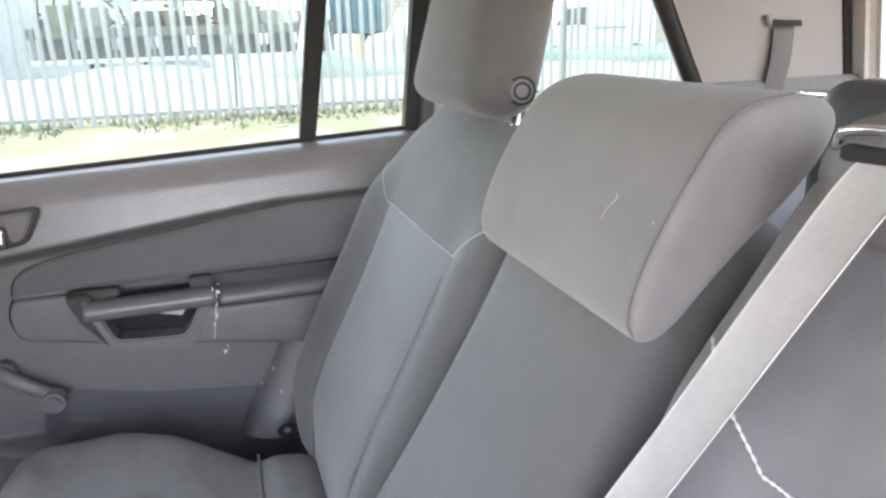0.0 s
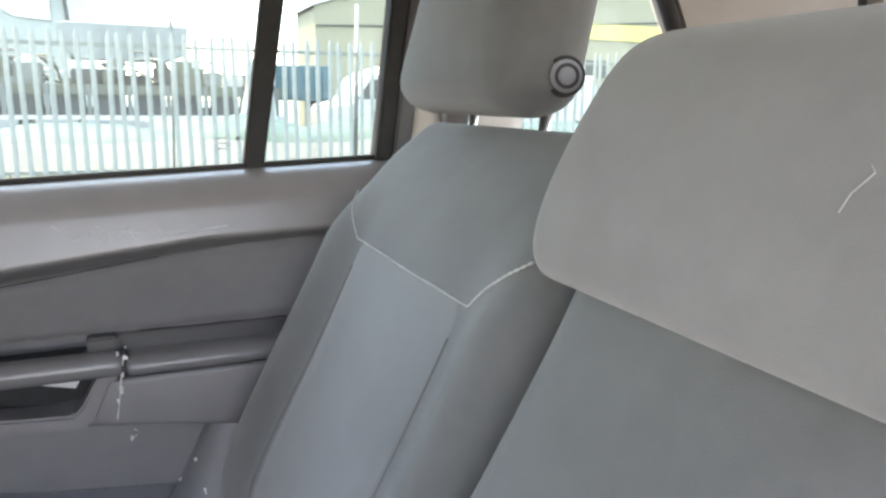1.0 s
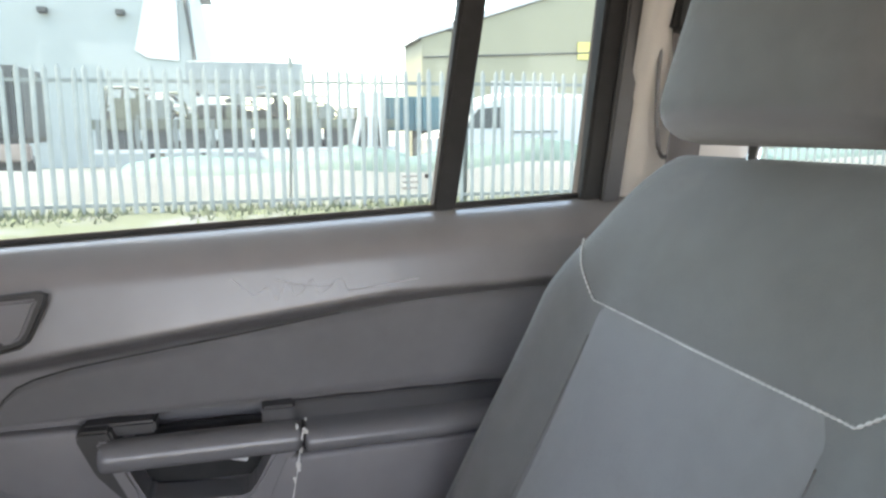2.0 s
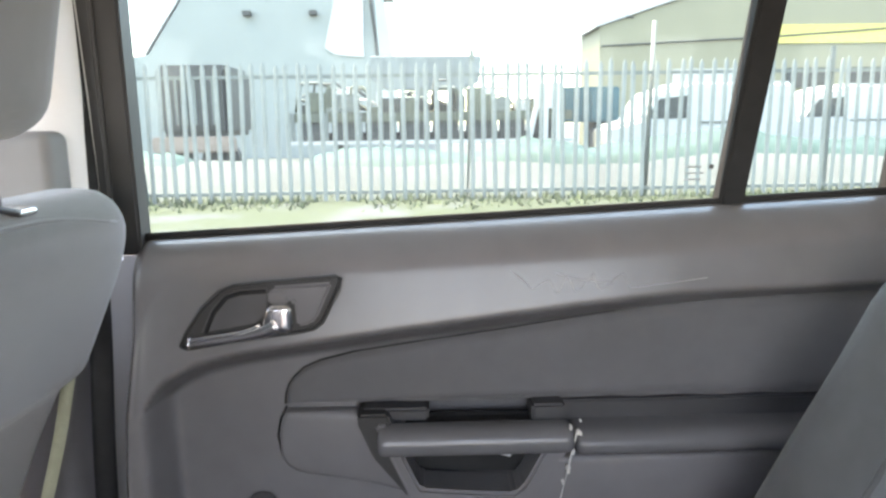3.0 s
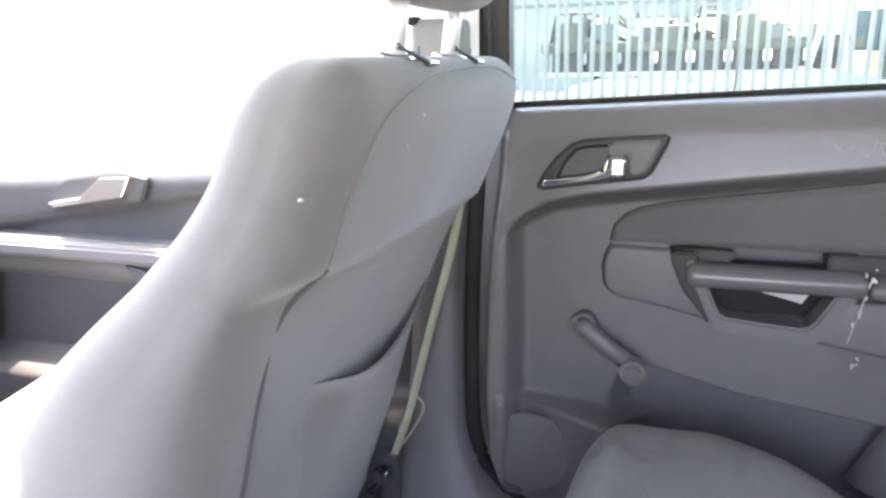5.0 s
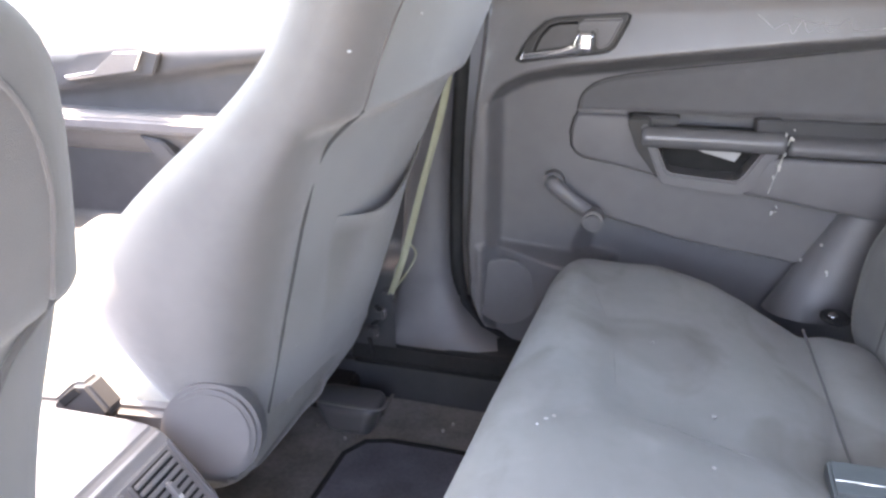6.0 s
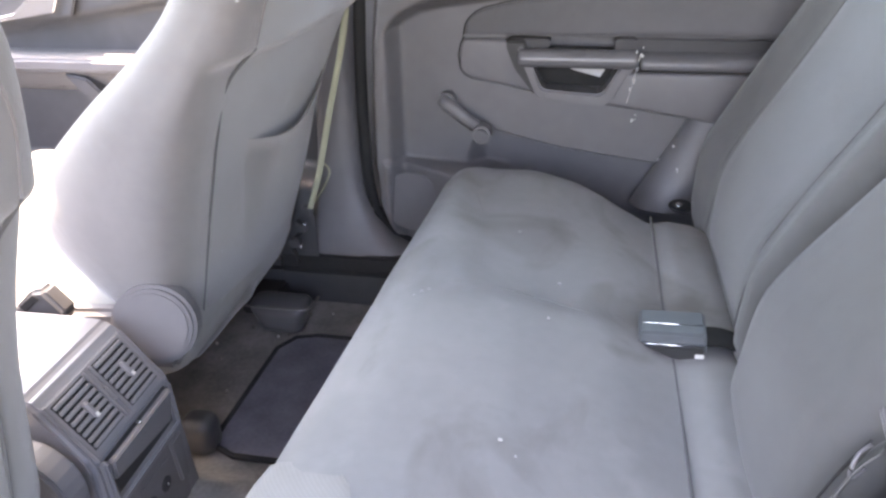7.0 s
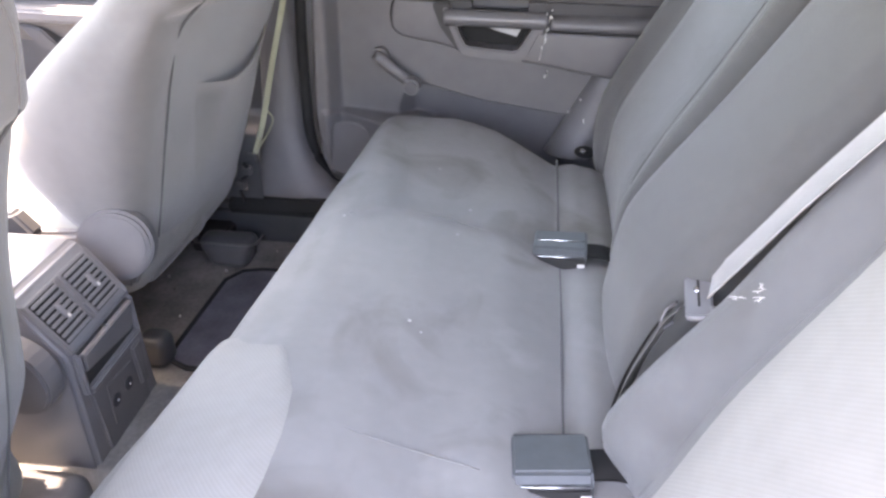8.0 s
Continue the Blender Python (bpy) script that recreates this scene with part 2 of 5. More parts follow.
def strap(name, points, width, across, mat, parent=None, label="", thick=0.0012, soft=True):
    """A flat band along the points; across: the way of its width."""
    p = smooth_line(points, 6) if soft and len(points) > 2 else [Vector(q) for q in points]
    w = Vector(across).normalized() * width / 2
    along = (p[-1] - p[0]).normalized()
    out = along.cross(w).normalized()
    return sheet(name, [[q - w, q - w * 0.9 + out * 0.0006, q + w * 0.9 + out * 0.0006, q + w] for q in p], mat, parent, label, thick, out)


def sweep(name, profile, x0, x1, mat, parent=None, label="", n=24):
    """A soft bar along x with a rounded cross-section (y, z) and rounded ends."""
    loop = smooth_line([(0, y, z) for y, z in profile + profile[:1]], 5)[:-1]
    cy, cz = sum(q.y for q in loop) / len(loop), sum(q.z for q in loop) / len(loop)
    rows = [(x0, 0.55), (x0 + 0.001, 0.8), (x0 + 0.0035, 0.95), (x0 + 0.007, 1.0), *[(x, 1.0) for x in np.linspace(x0 + 0.01, x1 - 0.01, n)], (x1 - 0.007, 1.0), (x1 - 0.0035, 0.95), (x1 - 0.001, 0.8), (x1, 0.55)]
    k = len(loop)
    verts = [(float(x), cy + (q.y - cy) * s, cz + (q.z - cz) * s) for x, s in rows for q in loop]
    faces = [(a * k + b, a * k + (b + 1) % k, (a + 1) * k + (b + 1) % k, (a + 1) * k + b) for a in range(len(rows) - 1) for b in range(k)]
    faces += [tuple(range(k))[::-1], tuple((len(rows) - 1) * k + b for b in range(k))]
    return raw(name, verts, faces, mat, parent, label)


def disc(name, centre, axis, radius, depth, mat, parent=None, label="", bevel=0.002, sides=28):
    """A short round block whose face looks along the axis."""
    bm = bmesh.new()
    bmesh.ops.create_cone(bm, cap_ends=True, segments=sides, radius1=radius, radius2=radius, depth=depth)
    if bevel:
        rim = [e for e in bm.edges if abs(e.verts[0].co.z - e.verts[1].co.z) < 1e-6]
        bmesh.ops.bevel(bm, geom=rim, offset=bevel, segments=2, affect="EDGES")
    turn = Vector(axis).to_track_quat("Z", "Y").to_matrix().to_4x4()
    bmesh.ops.transform(bm, matrix=Matrix.Translation(centre) @ turn, verts=bm.verts)
    return part(name, bm, mat, parent, label, smooth=False)


def step(e0, e1, x):
    t = np.clip((x - e0) / (e1 - e0), 0, 1)
    return t * t * (3 - 2 * t)


def curve_at(x, xs, ys):
    return np.interp(x, xs, ys)


# ---- ground and yard ----
def bank(x, y):
    """The ground's height: nearly flat, with a low uneven bank of spoil behind the fence."""
    ridge = float(step(11.0, 12.7, y) * (1 - step(13.5, 15.0, y)))
    return float(0.05 * step(8.5, 10.5, y)) + 0.02 * noise.noise((x * 0.7, y * 0.7, 0)) + ridge * (0.46 + 0.16 * noise.noise((x * 0.45, y * 0.5, 5)) + 0.05 * noise.noise((x * 1.7, y * 1.7, 2)))


def build_ground():
    m = material("yard_ground", (0.052, 0.057, 0.059), 0.95, amount=0.35, scale=2.0, bump=0.6, bump_scale=30)
    n, l = m.node_tree.nodes, m.node_tree.links
    b = n["Principled BSDF"]
    old = b.inputs["Base Color"].links[0].from_socket
    co = n.new("ShaderNodeTexCoord").outputs["Object"]
    sep = n.new("ShaderNodeSeparateXYZ")
    l.new(co, sep.inputs[0])
    patch = n.new("ShaderNodeTexNoise")
    patch.inputs["Scale"].default_value, patch.inputs["Detail"].default_value = 0.9, 6.0
    l.new(co, patch.inputs["Vector"])
    belt = n.new("ShaderNodeMapRange")
    belt.inputs["From Min"].default_value, belt.inputs["From Max"].default_value = 4.5, 8.6
    l.new(sep.outputs["Y"], belt.inputs["Value"])
    belt2 = n.new("ShaderNodeMapRange")
    belt2.inputs["From Min"].default_value, belt2.inputs["From Max"].default_value = 11.6, 10.9
    l.new(sep.outputs["Y"], belt2.inputs["Value"])
    both = n.new("ShaderNodeMath")
    both.operation = "MULTIPLY"
    l.new(belt.outputs[0], both.inputs[0])
    l.new(belt2.outputs[0], both.inputs[1])
    cut = n.new("ShaderNodeMapRange")
    cut.inputs["From Min"].default_value, cut.inputs["From Max"].default_value = 0.36, 0.50
    l.new(patch.outputs["Fac"], cut.inputs["Value"])
    fac = n.new("ShaderNodeMath")
    fac.operation = "MULTIPLY"
    l.new(both.outputs[0], fac.inputs[0])
    l.new(cut.outputs[0], fac.inputs[1])
    mix = n.new("ShaderNodeMix")
    mix.data_type = "RGBA"
    mix.inputs["B"].default_value = (0.030, 0.038, 0.019, 1)
    l.new(fac.outputs[0], mix.inputs["Factor"])
    # unseen paler ground round the car, added to bounce light into the cabin
    bounce = n.new("ShaderNodeMapRange")
    bounce.inputs["From Min"].default_value, bounce.inputs["From Max"].default_value = 2.0, 0.5
    l.new(sep.outputs["Y"], bounce.inputs["Value"])
    pale = n.new("ShaderNodeMix")
    pale.data_type = "RGBA"
    pale.inputs["B"].default_value = (0.17, 0.16, 0.145, 1)
    l.new(bounce.outputs[0], pale.inputs["Factor"])
    l.new(old, pale.inputs["A"])
    l.new(pale.outputs["Result"], mix.inputs["A"])
    l.new(mix.outputs["Result"], b.inputs["Base Color"])
    gx = [-400, -60, -20, *np.linspace(-12, 22, 86), 40, 80, 400]
    gy = [-400, -60, -20, *np.linspace(-10, 10, 21), *np.linspace(10.25, 16, 24), 20, 40, 80, 400]
    P = [[(x, y, bank(x, y)) for y in gy] for x in gx]
    tagged(sheet("ground", P, m), "pale dry gravel and worn grass yard, paled by the car for bounce light", "ground", kind="structure")


def build_grass():
    """Weeds along the foot of the fence."""
    rnd = random.Random(5)
    m = material("weed_grass", (0.060, 0.082, 0.036), 0.9, other=(0.085, 0.100, 0.055), amount=0.4, scale=8)
    verts, faces = [], []
    for _ in range(7000):
        x, y = rnd.uniform(-9, 20), rnd.gauss(10.30, 0.34)
        if noise.noise((x * 0.6, y * 0.6, 3)) < -0.35:
            continue
        h, a, w = rnd.uniform(0.04, 0.17) * (1.3 if abs(y - 10.45) < 0.15 else 0.8), rnd.uniform(0, 6.3), rnd.uniform(0.012, 0.03)
        dx, dy, k = math.cos(a) * w, math.sin(a) * w, len(verts)
        z = 0.03
        verts += [(x - dx, y - dy, z), (x + dx, y + dy, z), (x + rnd.gauss(0, 0.035), y + rnd.gauss(0, 0.05), z + h * 0.8)]
        faces.append((k, k + 1, k + 2))
    tagged(raw("grass", verts, faces, m), "straggly green and dry weeds at the fence foot", "grass", kind="stuff")


PALE = material("weathered_pale_zinc", (0.152, 0.166, 0.161), 0.6, 0.1, amount=0.25, scale=12, wear=0.3)
GALV = material("galvanised_steel", (0.092, 0.104, 0.100), 0.6, 0.1, amount=0.2, scale=12, wear=0.3)


def build_fence():
    f = thing("palisade_fence", "galvanised steel palisade fence with pointed pales", "fence", at=pose(0, 10.5, 0.05))
    y = 0.0
    out = [(-0.034, -0.004), (-0.020, -0.016), (0.020, -0.016), (0.034, -0.004), (0.026, -0.004), (0.016, -0.010), (-0.016, -0.010), (-0.026, -0.004)]
    verts = [(px, py, 0) for px, py in out] + [(px, py, 1.93) for px, py in out] + [(px * 0.3, py, 2.00) for px, py in out]
    faces = [(k, (k + 1) % 8, 8 + (k + 1) % 8, 8 + k) for k in range(8)] + [(8 + k, 8 + (k + 1) % 8, 16 + (k + 1) % 8, 16 + k) for k in range(8)]
    first = raw("pale", verts, faces, PALE, f, smooth=False)
    rnd = random.Random(2)
    for k in range(180):
        ob = first if k == 0 else new("pale", first.data)
        ob.parent = f
        ob.matrix_basis = pose(-9 + k * 0.168, y, rnd.uniform(-0.03, 0.02), 0, rnd.gauss(0, 0.7), 0)
    for z in (0.10, 1.78):
        box("rail", (-9.2, y + 0.0, z), (21.4, y + 0.05, z + 0.05), GALV, f)
    for x in (-6.6, 1.08, 6.4, 9.2, 12.0, 15.0, 18.0):
        box("post", (x - 0.03, y + 0.06, 0), (x + 0.03, y + 0.12, 2.15), GALV, f)
    tube("pole", [(1.0, y + 0.15, 0), (1.04, y + 0.15, 0.9), (1.09, y + 0.15, 2.4)], 0.018, GALV, f)
    tube("pole", [(3.70, y + 0.15, 0), (3.76, y + 0.15, 2.55)], 0.036, GALV, f, soft=False)
    prism("leaning_post", [(-0.06, 0), (0.06, 0), (0.05, 2.62), (-0.05, 2.62)], "y", -0.2, -0.1, GALV, f, "rusted leaning post", 0.006,
          shape=lambda v: Vector((v.x - 3.70 - 0.075 * v.z, v.y, v.z)))


def build_yard():
    wall = material("pale_grey_cladding", (0.180, 0.200, 0.196), 0.7, amount=0.08, scale=1.5)
    tan = material("tan_cladding", (0.165, 0.155, 0.108), 0.7, amount=0.08, scale=1.5)
    white = material("white_paint", (0.31, 0.31, 0.31), 0.5, amount=0.05, scale=3)
    dark = material("dark_machinery", (0.024, 0.027, 0.026), 0.6, amount=0.4, scale=5, wear=0.25)
    blue = material("blue_container_paint", (0.012, 0.058, 0.074), 0.5, amount=0.15, scale=3, wear=0.3)
    deck = material("weathered_olive_steel", (0.062, 0.070, 0.052), 0.7, amount=0.3, scale=5, wear=0.3)
    teal = material("pale_teal_tarp", (0.011, 0.038, 0.035), 0.7, other=(0.024, 0.064, 0.060), amount=0.3, scale=4)
    yellow = material("yellow_sign_paint", (0.36, 0.31, 0.09), 0.5, amount=0.1)
    roofing = material("grey_roofing", (0.30, 0.305, 0.31), 0.5, amount=0.1, scale=2)
    hall = thing("warehouse", "large pale grey clad industrial shed", "building", "sheds behind the fence")
    gable = [(-10.5, 0), (-1.0, 0), (-1.2, 5.2), (-1.6, 7.6), (-6.0, 7.8), (-8.9, 3.6), (-10.5, 3.4)]
    prism("wall", gable, "y", 25.0, 40.0, wall, hall, bevel=0.02)
    prism("roof", [(-1.1, 7.62), (-1.1, 7.72), (-6.1, 7.92), (-9.0, 3.70), (-9.0, 3.58), (-6.0, 7.8)], "y", 24.96, 40.2, roofing, hall, bevel=0.01)
    for x in (-3.4, -5.6):
        box("wall_lamp", (x, 24.7, 4.8), (x + 0.25, 25.0, 4.95), dark, hall)
    prism("upper_panel", [(-2.95, 3.75), (-2.6, 3.50), (-1.62, 3.42), (-1.58, 5.6), (-2.5, 5.6)], "y", 24.94, 25.02, white, hall, "white upper panel", 0.01)
    tube("downpipe", [(-1.05, 24.9, 0.1), (-1.15, 24.9, 3.4), (-1.35, 24.9, 5.4)], 0.06, dark, hall)
    shed = thing("warehouse", "tan clad shed with a low gable and a yellow stripe", "building", "sheds behind the fence")
    prism("wall", [(6.45, 0), (30, 0), (30, 4.6), (18.5, 8.2), (6.45, 4.35)], "y", 25.0, 28.0, tan, shed, bevel=0.02)
    prism("roof", [(6.3, 4.32), (18.5, 8.25), (30.2, 4.6), (30.2, 4.8), (18.5, 8.5), (6.3, 4.55)], "y", 24.9, 28.3, roofing, shed, bevel=0.01)
    box("stripe", (12.4, 24.93, 3.72), (28.0, 24.99, 4.35), yellow, shed, "yellow painted stripe")
    box("shutter", (9.0, 24.93, 0.0), (11.6, 24.99, 2.9), white, shed, bevel=0.01)
    for k in range(6):
        box("window", (13.0 + k * 2.1, 24.93, 2.2), (14.4 + k * 2.1, 24.99, 2.9), dark, shed, bevel=0.01)
    tr = thing("flatbed_trailer", "olive flatbed trailer loaded with machine parts", "trailer")
    box("deck", (-2.6, 15.6, 1.22), (3.6, 17.6, 1.42), deck, tr)
    box("chassis", (-2.4, 16.0, 0.75), (3.4, 17.2, 0.98), dark, tr)
    for k in range(9):
        box("stake", (-2.5 + k * 0.73, 15.55, 0.78), (-2.42 + k * 0.73, 15.62, 1.42), GALV, tr)
    box("side_rail", (-2.6, 15.52, 0.74), (3.6, 15.58, 0.82), white, tr)
    for k in range(8):
        box("side_panel", (-2.36 + k * 0.73, 15.66, 0.80), (-1.80 + k * 0.73, 15.74, 1.22), dark, tr, "dark slatted side panel", 0.01)
    for x in (-1.6, 2.4):
        box("leg", (x, 16.2, 0.0), (x + 0.2, 17.0, 0.76), dark, tr)
    rnd = random.Random(11)
    kinds = [dark, deck, GALV, white, dark, deck]
    for k in range(60):
        x, y, w, h = rnd.uniform(-2.5, 3.3), rnd.uniform(15.9, 17.2), rnd.uniform(0.10, 0.55), rnd.uniform(0.12, 0.75)
        z = 1.42
        if k % 5 == 1:
            ob = tube("machine_part", [(x - w, y, z + 0.04), (x - w * 0.8, y, z + h), (x + w * 0.3, y - 0.1, z + h), (x + w * 0.9, y, z + h * 0.55), (x + w, y, z + 0.04), (x - w, y + 0.1, z + h * 0.5)], 0.03, kinds[(k // 2) % 6], soft=False)
        else:
            ob = box("machine_part", (x - w / 2, y - 0.25, z), (x + w / 2, y + 0.25, z + h * 0.75), kinds[(k // 2) % 6], bevel=0.03)
        tagged(ob, "weathered machine part stacked on the trailer", "machine part", "machine parts on the trailer")
        if k % 6 == 0:
            tagged(tube("pipe", [(x - w, y, z + h * 0.74), (x + w * 0.2, y, z + h * 0.74 + 0.03), (x + w, y - 0.2, z + h * 0.74)], 0.035, kinds[(k + 2) % 6]),
                   "bent pipe lying on stacked machine parts", "pipe", "pipes on the trailer")
    hp = thing("hopper", "blue-grey steel hopper standing on the trailer", "hopper")
    grey = material("blue_grey_machine_paint", (0.125, 0.142, 0.146), 0.6, amount=0.25, scale=4, wear=0.3)
    prism("body", [(-0.85, 2.74), (1.75, 2.72), (1.68, 2.10), (1.2, 1.92), (-0.5, 1.96), (-0.85, 2.2)], "y", 17.0, 17.5, grey, hp, bevel=0.03)
    for k in range(5):
        box("rib", (-0.62 + k * 0.52, 16.95, 2.06), (-0.54 + k * 0.52, 17.01, 2.70), grey, hp, bevel=0.01)
    for x in (-0.45, 1.1):
        for y in (17.05, 17.38):
            box("leg", (x, y, 1.42), (x + 0.08, y + 0.08, 2.02), dark, hp, bevel=0.01)
    ts = thing("trestle", "white painted steel trestle at the trailer end", "trestle")
    box("panel", (2.72, 15.30, 1.45), (3.32, 15.40, 1.98), white, ts, bevel=0.02)
    for xa, xb in ((2.45, 2.78), (3.34, 3.20), (2.95, 2.98)):
        prism("leg", [(xa - 0.06, 0.0), (xa + 0.06, 0.0), (xb + 0.05, 1.5), (xb - 0.05, 1.5)], "y", 15.28, 15.42, white, ts, bevel=0.01)
    tk = thing("truck", "dark flat-front truck parked by the shed", "truck")
    box("cab", (-5.5, 16.0, 0.95), (-3.9, 18.2, 2.5), dark, tk, bevel=0.12)
    box("grille", (-5.3, 15.95, 1.15), (-4.1, 16.02, 2.3), dark, tk, "dark slatted grille", 0.02)
    for k in range(6):
        box("slat", (-5.25 + k * 0.2, 15.91, 1.2), (-5.19 + k * 0.2, 15.96, 2.25), GALV, tk)
    box("bumper", (-5.6, 15.85, 0.6), (-3.8, 16.1, 0.95), material("faded_orange_paint", (0.17, 0.13, 0.11), 0.6, amount=0.3, scale=4), tk, "faded orange bumper", 0.04)
    for x in (-5.2, -4.2):
        disc("wheel", (x, 16.3, 0.42), (0, -1, 0), 0.42, 0.3, dark, tk)
    ct = thing("container", "blue steel shipping container", "container")
    box("body", (3.35, 16.6, 1.15), (4.9, 19.0, 1.95), blue, ct, bevel=0.03)
    for k in range(7):
        box("rib", (3.45 + k * 0.2, 16.55, 1.2), (3.53 + k * 0.2, 16.61, 1.9), blue, ct)
    for x in (3.4, 4.7):
        box("foot", (x, 16.7, 0.0), (x + 0.15, 18.9, 1.15), dark, ct)
    for cx, cy, label in ((5.9, 15.2, "white delivery van parked behind the fence"), (10.6, 17.5, "white van parked by the shed")):
        v = thing("van", label, "van", "vans in the yard", at=pose(cx, cy, 0))
        prof = [(-1.6, 0.35), (2.4, 0.35), (2.5, 1.2), (2.35, 1.95), (0.2, 2.0), (-0.6, 1.75), (-0.95, 1.2), (-1.6, 1.05)]
        prism("body", prof, "y", 0.0, 1.8, white, v, bevel=0.08)
        prism("window", [(-0.82, 1.2), (-0.52, 1.62), (0.1, 1.68), (0.1, 1.2)], "y", -0.02, 0.03, dark, v, bevel=0.01)
        box("door_handle", (0.3, -0.03, 1.1), (1.4, 0.02, 1.13), dark, v, bevel=0.005)
        for x in (-0.9, 1.7):
            w = disc("wheel", (x, 0.05, 0.34), (0, -1, 0), 0.34, 0.22, dark, v)
            disc("rim", (x, -0.07, 0.34), (0, -1, 0), 0.2, 0.04, GALV, w)
    for k, (cx, cy, sx, h) in enumerate([(-5.3, 13.5, 1.3, 0.28), (-0.2, 13.4, 1.6, 0.30), (2.4, 13.4, 1.3, 0.34), (5.6, 13.6, 2.6, 0.40), (9.6, 13.7, 2.2, 0.34), (13.2, 13.7, 2.4, 0.3)]):
        P = [[(cx + sx * u, cy + 1.0 * w, bank(cx + sx * u, cy + w) - 0.03 + h * (max(0, 1 - u * u) * max(0, 1 - w * w)) ** 0.5 * (1 + 0.3 * noise.noise((u * 3, w * 3, k)) + 0.2 * noise.noise((u * 9, w * 9, k))))
              for w in np.linspace(-1, 1, 20)] for u in np.linspace(-1, 1, 36)]
        tagged(sheet("tarpaulin", P, teal), "pale teal tarpaulin over a low heap", "tarpaulin", "tarpaulins in the yard")
    for k, (x0, z0, x1, z1) in enumerate([(-1.35, 6.2, 7.6, 4.62), (6.5, 3.70, 22.0, 4.6)]):
        tagged(tube("overhead_cable", [(x0, 24.97, z0), ((x0 + x1) / 2, 24.93, (z0 + z1) / 2 - 0.1), (x1, 24.97, z1)], 0.03, dark),
               "thin dark overhead cable over the yard", "cable", "cables over the yard")


# ---- the car's shell ----
def build_shell():
    def s(ob, label, cat):
        return tagged(ob, label, cat, kind="structure")

    P = [[(x, y, 0.318 + 0.045 * (1 - step(0.08, 0.15, abs(y))) + 0.003 * noise.noise((x * 9, y * 9, 1))) for y in np.linspace(-0.70, 0.80, 64)]
         for x in np.linspace(-1.3, 0.75, 60)]
    s(sheet("floor", P, CARPET, thick=0.02, away=(0, 0, -1)), "worn black carpet floor of the car", "floor")
    s(box("floor_boot", (0.75, -0.70, 0.30), (2.15, 0.70, 0.55), CARPET), "dark carpeted boot floor", "floor")
    P = [[(x, y, 1.50 - 0.03 * (y / 0.62) ** 4 - 0.02 * step(-0.1, -0.45, x)) for y in np.linspace(-0.64, 0.64, 14)] for x in np.linspace(-0.42, 2.1, 18)]
    s(sheet("ceiling", P, LINER, thick=0.04, away=(0, 0, 1)), "pale cloth headliner", "ceiling")
    for sgn, nm in ((1, "roof_rail_right"), (-1, "roof_rail_left")):
        a, b = sorted((sgn * 0.63, sgn * 0.76))
        s(box(nm, (-0.42, a, 1.43), (2.1, b, 1.54), LINER, bevel=0.02), "pale trim along the roof edge", "trim")
    for nm, x0, x1 in (("wall_front_left", -1.3, -0.09), ("wall_rear_left", 0.98, 2.15)):
        s(box(nm, (x0, -0.80, 0.30), (x1, -0.72, 1.02), PLASTIC, bevel=0.02), "dark grey side trim of the car", "wall")
    s(box("sill_left", (-0.1, -0.80, 0.28), (1.0, -0.66, 0.40), PLASTIC_DARK, bevel=0.02), "dark door sill", "sill")
    s(box("pillar_left", (-0.09, -0.78, 0.40), (0.0, -0.70, 1.44), PLASTIC, bevel=0.02), "grey centre pillar", "pillar")
    s(box("pillar_rear_left", (0.98, -0.78, 1.02), (1.08, -0.70, 1.44), BEIGE, bevel=0.02), "beige rear pillar", "pillar")
    s(box("wall_tailgate", (2.15, -0.75, 0.30), (2.22, 0.75, 1.05), PLASTIC, bevel=0.02), "grey tailgate trim", "wall")
    s(box("wall_front", (-1.42, -0.78, 0.30), (-1.3, 0.78, 0.95), PLASTIC_DARK, bevel=0.02), "dark bulkhead below the dashboard", "wall")
    s(prism("dashboard", [(-1.35, 0.55), (-0.95, 0.60), (-0.90, 0.80), (-1.0, 0.93), (-1.35, 0.97)], "y", -0.72, 0.72, PLASTIC_DARK, bevel=0.02), "dark grey dashboard", "dashboard")
    # right side
    s(box("wall_right_outer", (-1.3, 0.80, 0.28), (2.15, 0.83, 1.03), material("body_paint", (0.3, 0.31, 0.32), 0.3, amount=0.05), bevel=0.01), "car body side panel", "wall")
    s(box("sill_right", (-1.3, 0.63, 0.30), (1.0, 0.79, 0.405), PLASTIC_DARK, bevel=0.015), "black door sill under the trim", "sill")


